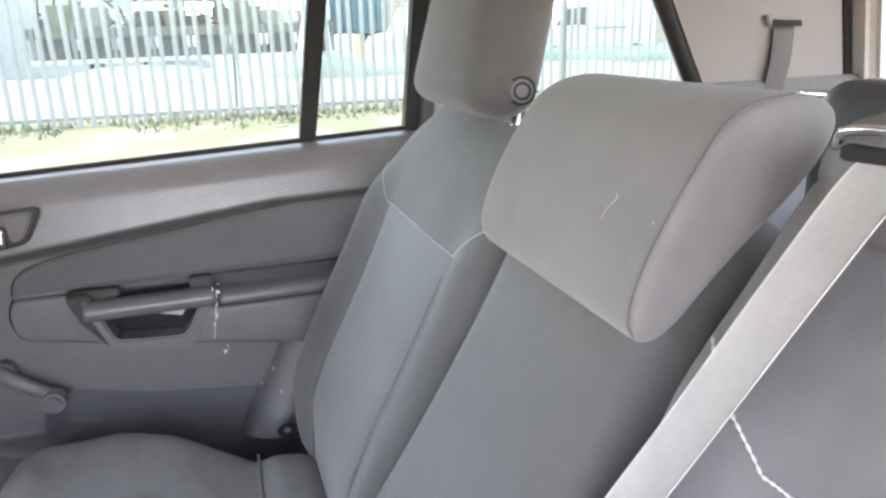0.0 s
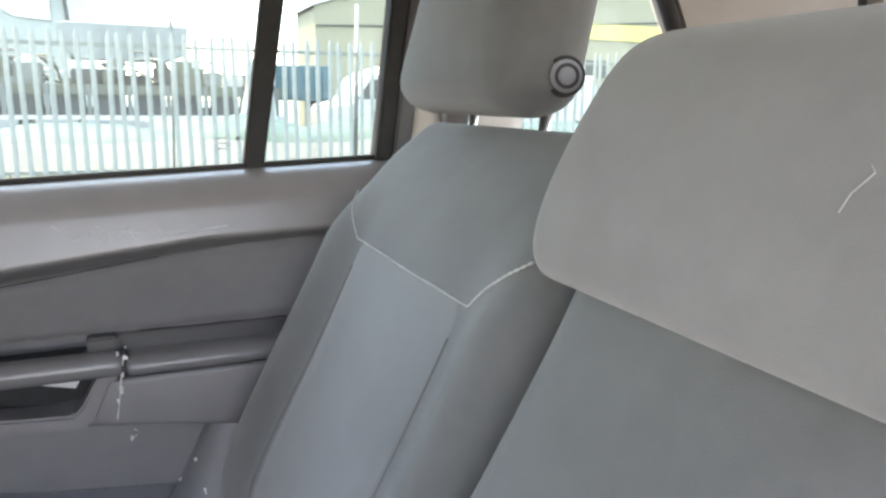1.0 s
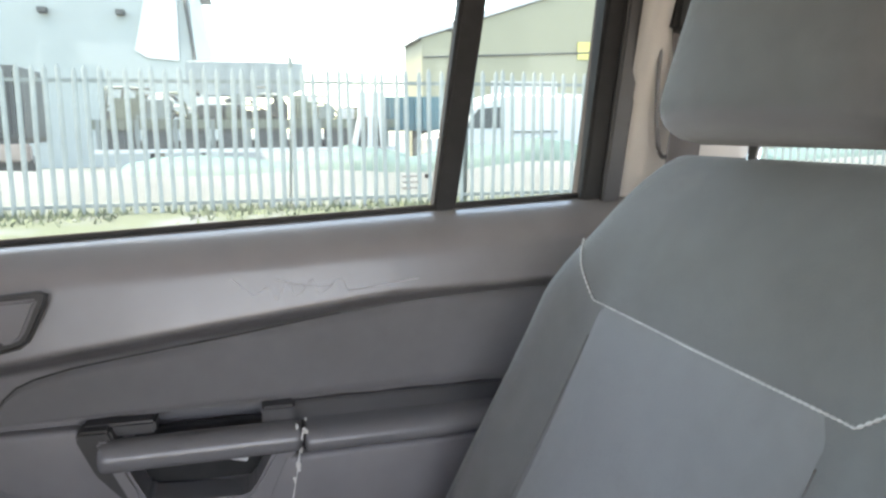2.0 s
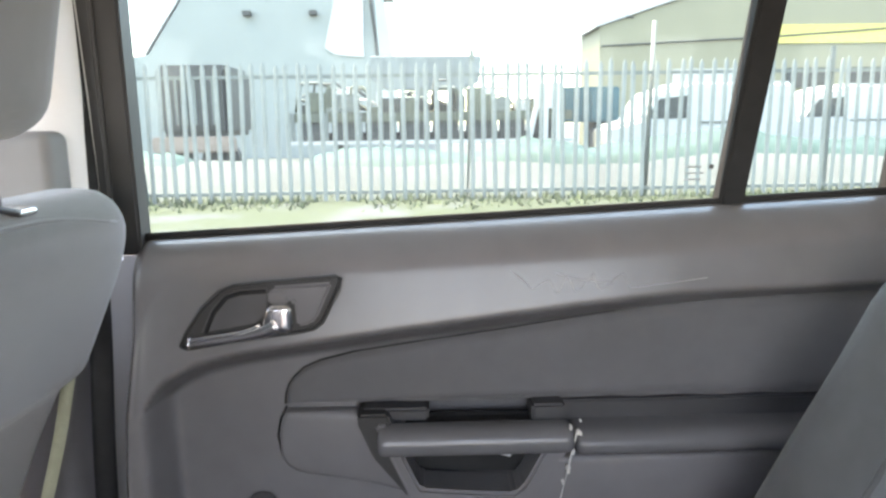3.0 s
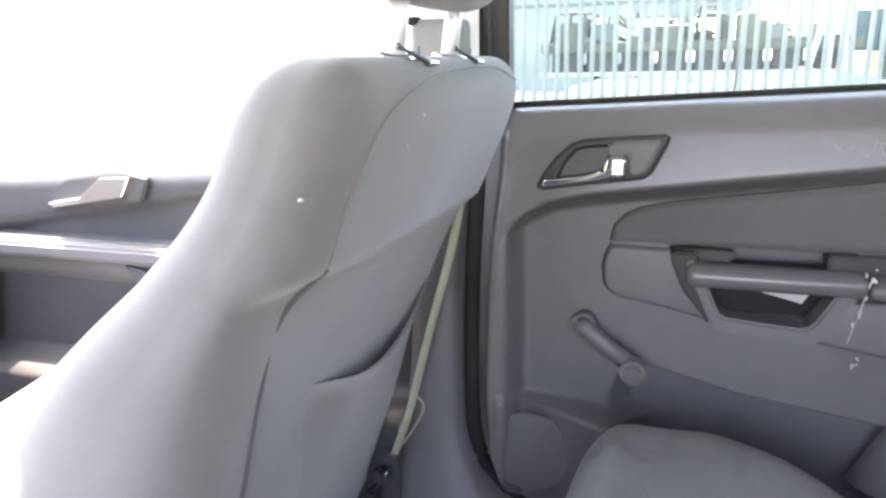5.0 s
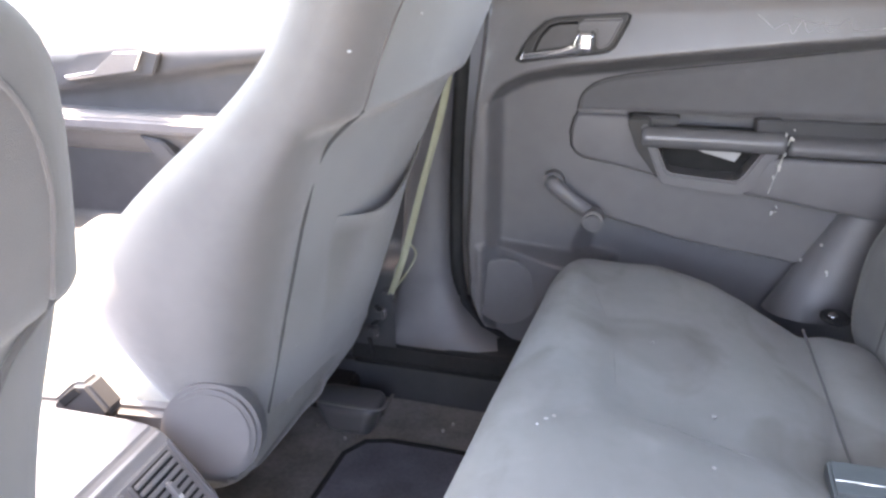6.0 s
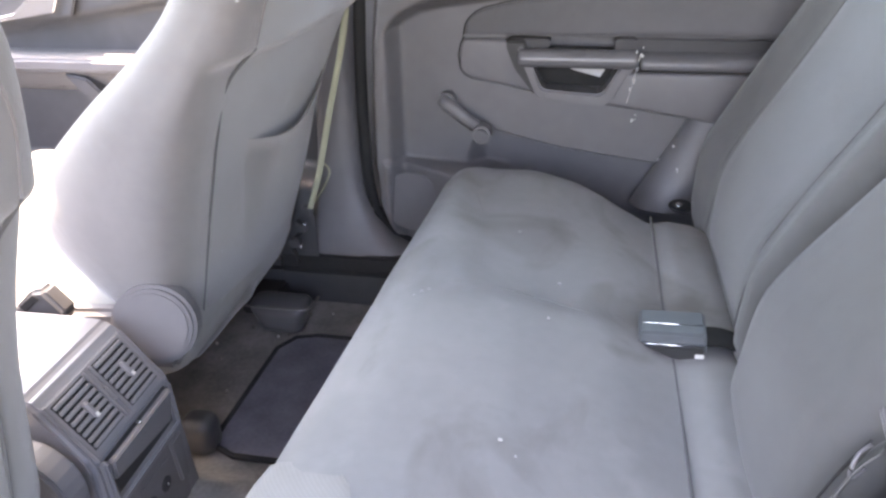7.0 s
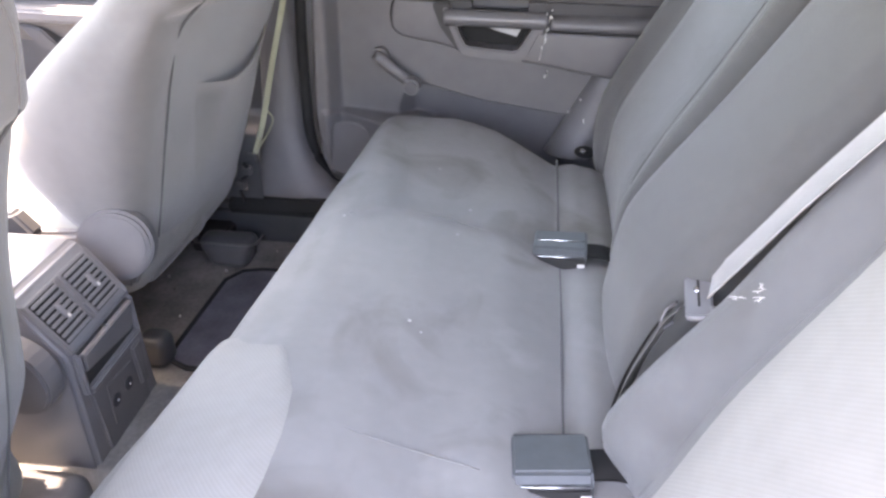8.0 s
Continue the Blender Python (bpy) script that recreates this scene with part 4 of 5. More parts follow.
def build_front_door():
    d = thing("front_door", "front car door with grey trim, armrest and chrome opener", "car door", "car doors")
    P = []
    for x in np.linspace(-1.2, -0.085, 60):
        col = []
        belt = 0.985 + (x + 0.1) * 0.05
        for v in np.linspace(0, 1, 60):
            z = 0.42 + v * (belt - 0.42)
            q = max(0, (0.04 - (belt - z)) / 0.04)
            y = 0.70 + 0.06 * (1 - math.sqrt(max(0, 1 - q * q)))
            y += 0.022 * float(step(0, 0.015, (0.915 + (x + 0.43) * 0.16) - z)) - 0.088 * float(step(0, 0.02, 0.60 - z))
            col.append((x, y, z))
        P.append(col)
    # darker plastic than the rear door's trim: the shade is put into the colour
    sheet("trim_panel", P, PLASTIC_DARK, d)
    prism("armrest", [(0.74, 0.825), (0.69, 0.822), (0.675, 0.812), (0.675, 0.79), (0.69, 0.782), (0.71, 0.75), (0.74, 0.72)], "x", -1.0, -0.12, PLASTIC, d, "grey armrest", 0.004)
    prism("pull", [(-0.60, 0.785), (-0.55, 0.775), (-0.50, 0.72), (-0.56, 0.73)], "y", 0.68, 0.72, PLASTIC_DARK, d, bevel=0.004)
    prism("opener_bezel", [(-0.76, 0.885), (-0.70, 0.93), (-0.58, 0.945), (-0.53, 0.935), (-0.55, 0.895), (-0.74, 0.875)], "y", 0.688, 0.70, PLASTIC_DARK, d, bevel=0.003)
    prism("lever", [(-0.74, 0.888), (-0.67, 0.900), (-0.62, 0.935), (-0.56, 0.938), (-0.58, 0.903), (-0.73, 0.880)], "y", 0.678, 0.69, CHROME, d, "chrome lever", 0.002)
    prism("pane", [(-1.2, 0.93), (-0.08, 0.985), (-0.08, 1.44), (-0.45, 1.44)], "y", 0.768, 0.771, GLASS_GLARE, d, "window glass whitened by painted-in glare").visible_shadow = False
    box("window_frame", (-0.085, 0.745, 0.99), (-0.07, 0.775, 1.44), BLACK_GLOSS, d, "black window frame")


# ---- rear bench ----
def cushion_front(y):
    return 0.137 + 0.088 * (y + 0.11) - 0.028 * step(0.06, 0.30, -y)


def cushion_side(x):
    return np.interp(x, [0.12, 0.20, 0.225, 0.26, 0.342, 0.432, 0.495, 0.545, 0.70], [0.50, 0.545, 0.575, 0.605, 0.622, 0.605, 0.568, 0.545, 0.545])


def cushion_top(x, y):
    z = np.interp(x, [0.1, 0.17, 0.24, 0.36, 0.47, 0.545, 0.552, 0.58, 0.62, 0.66, 0.72], [0.655, 0.674, 0.684, 0.672, 0.645, 0.6145, 0.612, 0.619, 0.612, 0.590, 0.56])
    dish = np.exp(-(((y - 0.36) / 0.15) ** 2 + ((x - 0.38) / 0.11) ** 2)) + np.exp(-(((y + 0.40) / 0.15) ** 2 + ((x - 0.38) / 0.11) ** 2))
    edge = 0.175 - 0.05 * np.clip((0.31 - x) / 0.11, 0, 1)
    ridge = 0.007 * np.tanh((edge - y) / 0.02) * np.exp(-(((y - 0.10) / 0.16) ** 2)) * np.clip((x - 0.2) / 0.06, 0, 1)
    front = 0.305 - 0.19 * (y - 0.19)
    bolster = 0.006 * np.tanh((front - x) / 0.02) * np.exp(-(((x - 0.27) / 0.10) ** 2)) * np.clip((y - 0.16) / 0.04, 0, 1)
    return z - 0.012 * dish + ridge + bolster


def wrinkle(p, size=0.003, s=9.0):
    return np.array([size * noise.noise((q[0] * s, q[1] * s, q[2] * s)) for q in p])


def build_bench():
    bench = thing("rear_bench_seat", "grey cloth rear bench seat with three backrests", "bench seat")

    def shape(p):
        y0 = -0.66 + (p[:, 1]) * 1.285
        xf = cushion_front(y0)
        x = xf + (0.69 - xf) * p[:, 0]
        y = -0.66 + p[:, 1] * (cushion_side(x) + 0.66)
        z = 0.45 + (cushion_top(x, y) - 0.45) * p[:, 2]
        q = np.c_[x, y, z]
        q[:, 2] += wrinkle(q) * p[:, 2]
        return q

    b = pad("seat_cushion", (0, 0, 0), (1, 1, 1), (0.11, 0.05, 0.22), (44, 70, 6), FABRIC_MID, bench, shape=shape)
    box("base", (0.24, -0.64, 0.32), (0.60, 0.56, 0.47), PLASTIC_DARK, bench, "dark seat base", 0.01)

    def on(x, y, up=0.0015):
        return (x, y, float(cushion_top(x, y)) + up)

    # ribbed panel of the other outer seat
    P = []
    for t in np.linspace(0, 1, 16):
        y = -0.140 - 0.425 * t
        x0, x1 = float(cushion_front(y)) + 0.015, float(np.interp(t, [0, 0.06, 0.2, 0.29, 0.4, 0.6, 1], [0.229, 0.246, 0.277, 0.281, 0.276, 0.274, 0.268]))
        P.append([(x0 + (x1 - x0) * s, y, float(cushion_top(x0 + (x1 - x0) * s, y)) - 0.05 * max(0, 1 - s * 5) ** 2 + (0.002 if 0 < t < 1 and 0 < s < 1 else -0.004)) for s in np.linspace(0, 1, 14)])
    sheet("ribbed_panel", P, FABRIC_RIB, b, "pale ribbed cloth panel")
    for pts in ([(0.248, 0.505), (0.283, 0.41), (0.301, 0.314), (0.309, 0.192)], [(0.309, 0.192), (0.36, 0.186), (0.42, 0.178), (0.535, 0.165)], [(0.262, -0.22), (0.33, -0.26), (0.46, -0.27)]):
        p = smooth_line([(x, y, 0) for x, y in pts], 8)
        tube("seam", [on(q.x, q.y, 0.0001) for q in p], 0.0007, FABRIC_MID, b, sides=5, soft=False)
    tube("hinge_seam", [on(0.547 + 0.012 * y, y, -0.0005) for y in np.linspace(-0.6, 0.53, 24)], 0.0022, FABRIC, b, "dark hinge seam", sides=6)
    for x, y, r in ((0.3634, -0.0846, 0.0022), (0.3987, 0.1283, 0.0018), (0.3462, 0.3595, 0.0015), (0.4091, 0.2359, 0.0026), (0.2430, 0.141, 0.0022), (0.250, 0.150, 0.0018), (0.236, 0.128, 0.0014), (0.379, -0.10, 0.0013)):
        pad("lint", (x - r, y - r * 0.6, on(x, y)[2] - 0.003), (x + r, y + r * 0.6, on(x, y)[2] + 0.0006), r * 0.5, (2, 2, 2), THREAD, b, "pale fluff")
    return bench


def build_marks():
    """Thin shiny scuffs on the other outer backrest."""
    o, a, b = Vector((0.6562, -0.2333, 0.8415)), Vector((0.017, -0.0070, 0.0207)), Vector((0.0204, -0.0162, 0.0063))
    rnd = random.Random(4)
    lines = [(0.00, 0.00, 0.06, 0.24, 5), (0.04, 0.20, 0.10, 0.46, 5), (-0.06, 0.22, -0.04, 0.36, 3), (0.70, 0.30, 0.98, 0.18, 3), (0.95, 0.10, 0.72, 0.48, 5), (0.70, 0.46, 0.50, 0.44, 4),
             (0.52, 0.30, 0.62, 0.46, 3), (0.26, 0.60, 0.34, 0.86, 4), (0.30, 0.74, 0.06, 0.92, 5), (0.16, 0.80, 0.04, 0.78, 3)]
    for u0, v0, u1, v1, n in lines:
        pts = []
        for k in np.linspace(0, 1, n):
            p = o + a * (u0 + (u1 - u0) * k + rnd.gauss(0, 0.025)) + b * (v0 + (v1 - v0) * k + rnd.gauss(0, 0.015))
            pts.append(p)
        tube("scuff", pts, [0.0003, rnd.uniform(0.0004, 0.0007), 0.0003], SCRATCH, bench_seat, "pale scuff on the backrest", sides=5)


RECLINE = 24.0


def back_place(y=0.0, x=0.600, z=0.590, turn=0.0):
    return pose(x, y, z, 0, RECLINE, turn)


def build_backrest(bench, y0, y1, label, mats, h=0.605, square=0.0, vz=0.459):
    """An outer backrest between y0 and y1."""
    w, cy = y1 - y0, (y0 + y1) / 2

    def shape(p):
        q = p.copy()
        v = np.clip(q[:, 2] / h, 0, 1)
        u = q[:, 1] / (w / 2)
        q[:, 1] *= 1 - 0.12 * step(0.72, 1.0, v) * np.where(u * square > 0, 0.1, 1.0) - 0.02 * step(0.3, 0, v)
        front = np.clip(1 - q[:, 0] / 0.05, 0, 1)
        bolster = step(0.52, 0.82, np.abs(u)) * (1 - step(0.70, 0.86, v)) * np.where(u * square > 0, 0.9 + 1.1 * (1 - step(0.08, 0.36, v)), 1.0)
        q[:, 0] -= front * (0.022 * bolster + 0.012 * np.exp(-(((v - 0.3) / 0.25) ** 2)) - 0.030 * step(0.75, 1.0, v) ** 2)
        q[:, 0] += front * (0.036 * (1 - step(0.0, 0.24, v)) * (square == 0) + wrinkle(q, 0.0025, 8))
        return q

    b = pad("backrest", (0, -w / 2, 0), (0.115, w / 2, h), (0.05, 0.055, 0.06), (4, 30, 30), mats[0], bench, label, shape)
    b.matrix_basis = back_place(cy)

    def on(y, z, off=0.0):
        q = shape(np.array([[0.0, y, z]]))[0]
        return (q[0] - off, q[1], q[2])

    k = w / 0.52
    P = []
    for t in np.linspace(0, 1, 22):
        z = 0.03 + t * (vz - 0.028)
        half = (0.135 + 0.016 * t) * k
        P.append([on(s * half, z, -0.004 if abs(s) == 1 or t == 0 else 0.0004 if t == 1 else 0.0022) for s in np.linspace(-1, 1, 12)])
    sheet("centre_panel", P, mats[1], b, "lighter woven centre panel")
    for sgn in (1, -1):
        ts = np.linspace(0, 0.222, 133)
        stitch = [(0.0004, 0.0012, 0.0012)[q % 3] for q in range(len(ts))]
        tube("seam", [on(sgn * s * k, vz + float(np.interp(s, [0, 0.151, 0.19, 0.222], [0.0, 0.001, 0.028, 0.053])), 0.0008) for s in ts], stitch, THREAD if square == 0 else SCRATCH, b, "pale stitched seam", sides=6, soft=False)
        tube("seam", [on(sgn * 0.137 * k, z, 0.0004) for z in np.linspace(0.03, 0.43, 8)], 0.001, mats[0], b, sides=5)


def build_headrest(y, x, z, label, group, mat=None, side=-1, wide=0.135, tall=0.20, deep=0.055, steel=None, shift=0.0):
    """A cushion headrest on two chromed posts; side: the flank that carries the round tilt button."""
    hst = thing("headrest", label, "headrest", group, at=pose(x, y, z, 0, 8, 0))

    def shape(p):
        q = p.copy()
        v = (q[:, 2] - 0.10) / 0.10
        q[:, 1] *= 1 - 0.10 * v
        q[:, 0] += 0.012 * v - 0.015 * np.clip(1 - (q[:, 1] / wide) ** 2, 0, 1) * np.clip(-q[:, 0] / 0.05, 0, 1)
        return q

    pad("cushion", (-0.055, -wide, 0), (deep, wide, tall), (0.042, 0.040, 0.036), (5, 12, 10), mat or FABRIC, hst, shape=shape)
    for dy in (shift - 0.076, shift + 0.076):
        tube("post", [(0.0 if steel else 0.014, dy, -0.07), (0.0 if steel else 0.014, dy, 0.03)], 0.0088 if steel else 0.0055, steel or STEEL, hst, "bright steel post", soft=False, sides=12)
        pad("post_guide", (-0.018, dy - 0.022, -0.058), (0.018, dy + 0.022, -0.044), 0.006, (2, 2, 2), PLASTIC_DARK, hst, "dark plastic post sleeve")
        if steel:
            tube("release_clip", [(0.014, dy - 0.030, -0.034), (0.017, dy - 0.024, -0.036), (0.023, dy - 0.012, -0.040), (0.027, dy + 0.004, -0.044), (0.026, dy + 0.016, -0.046)], [0.0028, 0.0015, 0.0020, 0.0028, 0.0022], PLASTIC_DARK, hst, "grey wire release clip")
            tube("post_collar", [(0.015 * math.cos(a), dy + 0.017 * math.sin(a), -0.044) for a in np.linspace(0, 2 * math.pi, 17)], 0.0032, STEEL, hst, "bright collar round the post", soft=False)
            tube("clip_prong", [(0.022, dy - 0.003, -0.042), (0.0215, dy - 0.002, -0.033)], [0.0018, 0.0010], PLASTIC, hst, soft=False)
            pad("clip_tab", (0.008, dy + 0.008, -0.049), (0.030, dy + 0.032, -0.043), 0.003, (2, 2, 2), STEEL, hst, "shiny release tab")
    out = Vector((-0.3, side * 0.954, 0))
    seat = Vector((-0.010 if steel is None else 0.010, side * (wide * 1.064 - 0.003), 0.036 if steel is None else 0.046))
    bt = disc("tilt_button", seat, out, 0.0165, 0.016, BLACK, hst, "round dark tilt button", 0.003)
    disc("button_ring", seat + out * 0.007, out, 0.0132, 0.005, PLASTIC_SATIN, bt, "worn bright ring", 0.0015)
    disc("button_recess", seat + out * 0.0078, out, 0.0112, 0.005, BLACK, bt, bevel=0.001)
    disc("button_cap", seat + out * 0.0098, out, 0.0072, 0.004, PLASTIC_SATIN, bt, bevel=0.0015)
    return hst


def build_middle_back(bench):
    w = 0.264

    def shape(p):
        q = p.copy()
        front = np.clip(1 - q[:, 0] / 0.05, 0, 1)
        u = q[:, 1] / (w / 2)
        q[:, 0] -= front * (0.014 * np.clip(1 - u * u, 0, 1) + wrinkle(q, -0.002, 8) - 0.034 * step(0.14, 0.52, q[:, 2]) - 0.042 * (1 - step(0.0, 0.17, q[:, 2])))
        q[:, 1] += np.clip(u, 0, 1) * 0.018 * (1 - step(0.08, 0.36, q[:, 2]))
        return q

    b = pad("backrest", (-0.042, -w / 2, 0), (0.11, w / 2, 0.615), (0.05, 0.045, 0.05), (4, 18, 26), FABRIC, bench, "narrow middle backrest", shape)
    b.matrix_basis = back_place(-0.018)
    # the head block: deep at the top, folded over the backrest
    prof = [(0.789, 1.0595), (0.779, 1.065), (0.774, 1.078), (0.778, 1.100), (0.793, 1.135), (0.817, 1.175), (0.835, 1.200), (0.858, 1.213), (0.892, 1.217), (0.920, 1.210), (0.929, 1.194), (0.910, 1.165), (0.872, 1.132), (0.838, 1.102), (0.812, 1.074), (0.800, 1.063)]
    hb = thing("headrest", "wide wedge-shaped grey padded headrest with scratches", "headrest", "rear headrests")
    n = len(prof)
    verts, faces = [], []
    cx, cz = 0.85, 1.145
    rows = [(-1.055, 0.55), (-1.048, 0.78), (-1.03, 0.91), (-1.008, 0.972), (-0.985, 0.996), (-0.95, 1.0), *[(t, 1.0) for t in np.linspace(-0.8, 0.8, 9)], (0.90, 1.0), (0.95, 0.985), (0.985, 0.95), (1.0, 0.86)]
    for t, s in rows:
        for x, z in prof:
            verts.append((cx + (x - cx) * s, -0.018 + 0.131 * t, cz + (z - cz) * s))
    for r in range(len(rows) - 1):
        for k in range(n):
            faces.append((r * n + k, r * n + (k + 1) % n, (r + 1) * n + (k + 1) % n, (r + 1) * n + k))
    faces += [tuple(range(n))[::-1], tuple((len(rows) - 1) * n + k for k in range(n))]
    c = raw("cushion", verts, faces, FABRIC_BLOCK, hb)
    sub = c.modifiers.new("soft", "SUBSURF")
    sub.levels = sub.render_levels = 2
    yb = -0.018 - 0.131 * 1.002
    tube("seam", [(cx + (x - cx) * 0.980, yb, cz + (z - cz) * 0.980) for x, z in prof[1:9]], 0.0008, FABRIC, hb, sides=5)
    for pts in ([(0.7905, -0.0870, 1.1300), (0.7945, -0.0880, 1.1370), (0.7990, -0.0930, 1.1450), (0.8005, -0.0900, 1.1475)], [(0.7955, -0.1400, 1.1390), (0.7965, -0.1410, 1.1405)], [(0.7842, -0.1360, 1.1150), (0.7855, -0.1365, 1.1180)]):
        tube("scratch", pts, 0.0004, THREAD, hb, "pale scratch", sides=5, soft=False)


def build_belts():
    g = thing("seat_belt", "pale grey belt across the middle backrest with steel tongue", "seat belt", "seat belts")
    way = [(0.856, -0.262, 1.193), (0.834, -0.259, 1.186), (0.806, -0.244, 1.13), (0.765, -0.215, 1.03), (0.718, -0.185, 0.925), (0.690, -0.170, 0.86), (0.666, -0.154, 0.800)]
    strap("webbing", way, 0.043, (0.30, 0.95, 0.1), WEB, g)
    along = Vector((0.12, 0.96, 0.12)).normalized()
    face = Vector((-0.275, -0.776, 0.567))
    face = (face - face.dot(along) * along).normalized()
    across = along.cross(face)
    foot = Vector((0.660, -0.1475, 0.784)) + face * 0.004

    def plate(v):
        return foot + across * v.x + along * v.y + face * v.z

    t = prism("tongue", [(-0.013, -0.037), (-0.009, -0.042), (0.009, -0.042), (0.013, -0.037), (0.013, 0.027), (0.009, 0.034), (-0.009, 0.034), (-0.013, 0.027)], "z", -0.003, 0.003, CONSOLE, g, "grey tongue with a slot", 0.002, shape=plate)
    prism("tongue_slot", [(-0.0012, -0.026), (0.0012, -0.026), (0.0012, 0.022), (-0.0012, 0.022)], "z", 0.0025, 0.0036, BLACK, t, bevel=0.0003, shape=plate)
    prism("tongue_clip", [(-0.004, -0.006), (0.001, -0.006), (0.001, 0.002), (-0.004, 0.002)], "z", 0.002, 0.0050, STEEL, t, "small bright clip", 0.001, shape=plate)
    tube("tongue_lip", [plate(Vector(v)) for v in ((-0.011, -0.039, 0.002), (-0.004, -0.0415, 0.003), (0.006, -0.0415, 0.003), (0.012, -0.036, 0.002), (0.0125, -0.028, 0.002))], 0.0030, CONSOLE, t, "bright worn lip")
    strap("lower_webbing", [(0.648, -0.152, 0.775), (0.636, -0.154, 0.760), (0.626, -0.157, 0.735), (0.614, -0.161, 0.705), (0.605, -0.167, 0.675), (0.597, -0.176, 0.642), (0.590, -0.186, 0.610)], 0.026, (0.6, 0.8, 0), material("folded_grey_webbing", (0.105, 0.105, 0.10), 0.6, amount=0.3, scale=120, bump=0.3, bump_scale=900), g, "folded grey lower strap")
    # black strip painted in as the shadow along the folded strap
    strap("strap_shadow", [(0.640, -0.146, 0.772), (0.622, -0.1495, 0.735), (0.602, -0.158, 0.678), (0.588, -0.176, 0.612)], 0.007, (0.6, 0.8, 0), BLACK, g, "dark strip for the shadow beside the strap")
    tube("tongue_loop", [(0.640, -0.150, 0.772), (0.631, -0.156, 0.768), (0.626, -0.162, 0.756), (0.630, -0.160, 0.748), (0.640, -0.153, 0.752)], 0.0015, PLASTIC, g, "grey wire loop")
    pad("belt_guide", (0.846, -0.345, 1.140), (0.915, -0.198, 1.214), (0.022, 0.042, 0.040), (5, 8, 6), PLASTIC, g, "grey shoulder guide on the backrest")
    pad("guide_slot", (0.842, -0.300, 1.190), (0.852, -0.228, 1.1985), 0.003, (2, 2, 2), BLACK, g)
    tube("guide_edge", [(0.846, -0.312, 1.202), (0.841, -0.270, 1.2085), (0.843, -0.232, 1.2055), (0.847, -0.222, 1.196)], 0.0028, CHROME, g, "shiny guide edge")
    for cx, cy, cz, rz in ((0.549, 0.170, 0.630, -4), (0.530, -0.238, 0.624, 4)):
        k = thing("seat_belt_buckle", "black plastic seat belt buckle lying on the cushion", "belt buckle", "belt buckles", at=pose(cx, cy, cz, 0, -4, rz))
        prism("body", [(-0.034, -0.018), (0.030, -0.018), (0.032, 0.010), (0.026, 0.018), (-0.024, 0.018), (-0.034, 0.008)], "x", -0.039, 0.039, BUCKLE, k, bevel=0.003)
        box("release_button", (-0.036, -0.0365, -0.014), (0.036, -0.0335, 0.006), BLACK_GLOSS, k, "black release face", 0.002)
        for ye, ze in ((-0.0345, 0.0085), (-0.0045, 0.0185))[: 2 if cy > 0 else 1]:
            tube("edge_trim", [(-0.036, ye, ze), (0.036, ye, ze)], 0.0009, CHROME, k, "bright edge", soft=False)
        box("release_mark", (0.026, -0.0380, -0.006), (0.036, -0.0360, -0.001), PAINT_DROP, k, "small white mark", 0)
        strap("stalk", [(0.035, 0, 0), (0.06, 0.003, -0.003), (0.085, 0.006, -0.014)], 0.040, (0, 1, 0), BLACK, k)
    o = thing("seat_belt_outlet", "black belt anchor between cushion and wheel arch", "belt anchor")
    disc("ring", (0.612, 0.605, 0.600), (0.0, -0.1, 1), 0.021, 0.008, BLACK, o, bevel=0.003)
    disc("bolt", (0.607, 0.60, 0.605), (0.0, -0.1, 1), 0.007, 0.004, STEEL, o, "steel bolt", 0.002)


def build_wheel_arch():
    P = []
    for t in np.linspace(0, 1, 16):
        z = 0.545 + 0.20 * t
        cx = 0.600 + 0.085 * t
        r = 0.060 - 0.012 * t
        P.append([(cx + r * math.cos(a) * 1.1, 0.735 - (0.070 - 0.035 * t) * math.sin(a), z + 0.01 * math.sin(a)) for a in np.linspace(math.pi, 0, 14)])
    tagged(sheet("wheel_arch_trim", P, PLASTIC), "scuffed grey trim over the wheel arch", "trim", kind="structure")


# ---- front seats ----
SEAT_Z = [0.47, 0.55, 0.62, 0.70, 0.78, 0.88, 0.97, 1.04, 1.085, 1.115]
SEAT_R = [-0.125, -0.095, -0.070, -0.048, -0.028, 0.012, 0.058, 0.093, 0.104, 0.106]
SEAT_F = [-0.16, -0.190, -0.245, -0.296, -0.294, -0.192, -0.076, -0.022, -0.006, 0.002]
SEAT_W = [0.200, 0.228, 0.248, 0.262, 0.268, 0.270, 0.270, 0.270, 0.268, 0.262]


SEAT_FINE = np.linspace(0.47, 1.115, 80)


def eased(values):
    """The profile with its corners rounded off."""
    v = np.interp(SEAT_FINE, SEAT_Z, values)
    ends = np.r_[2 * v[0] - v[9:0:-1], v, 2 * v[-1] - v[-2:-11:-1]]
    k = np.hanning(19)
    return np.convolve(ends, k / k.sum(), "valid")


SEAT_R, SEAT_F, SEAT_W = eased(SEAT_R), eased(SEAT_F), eased(SEAT_W)


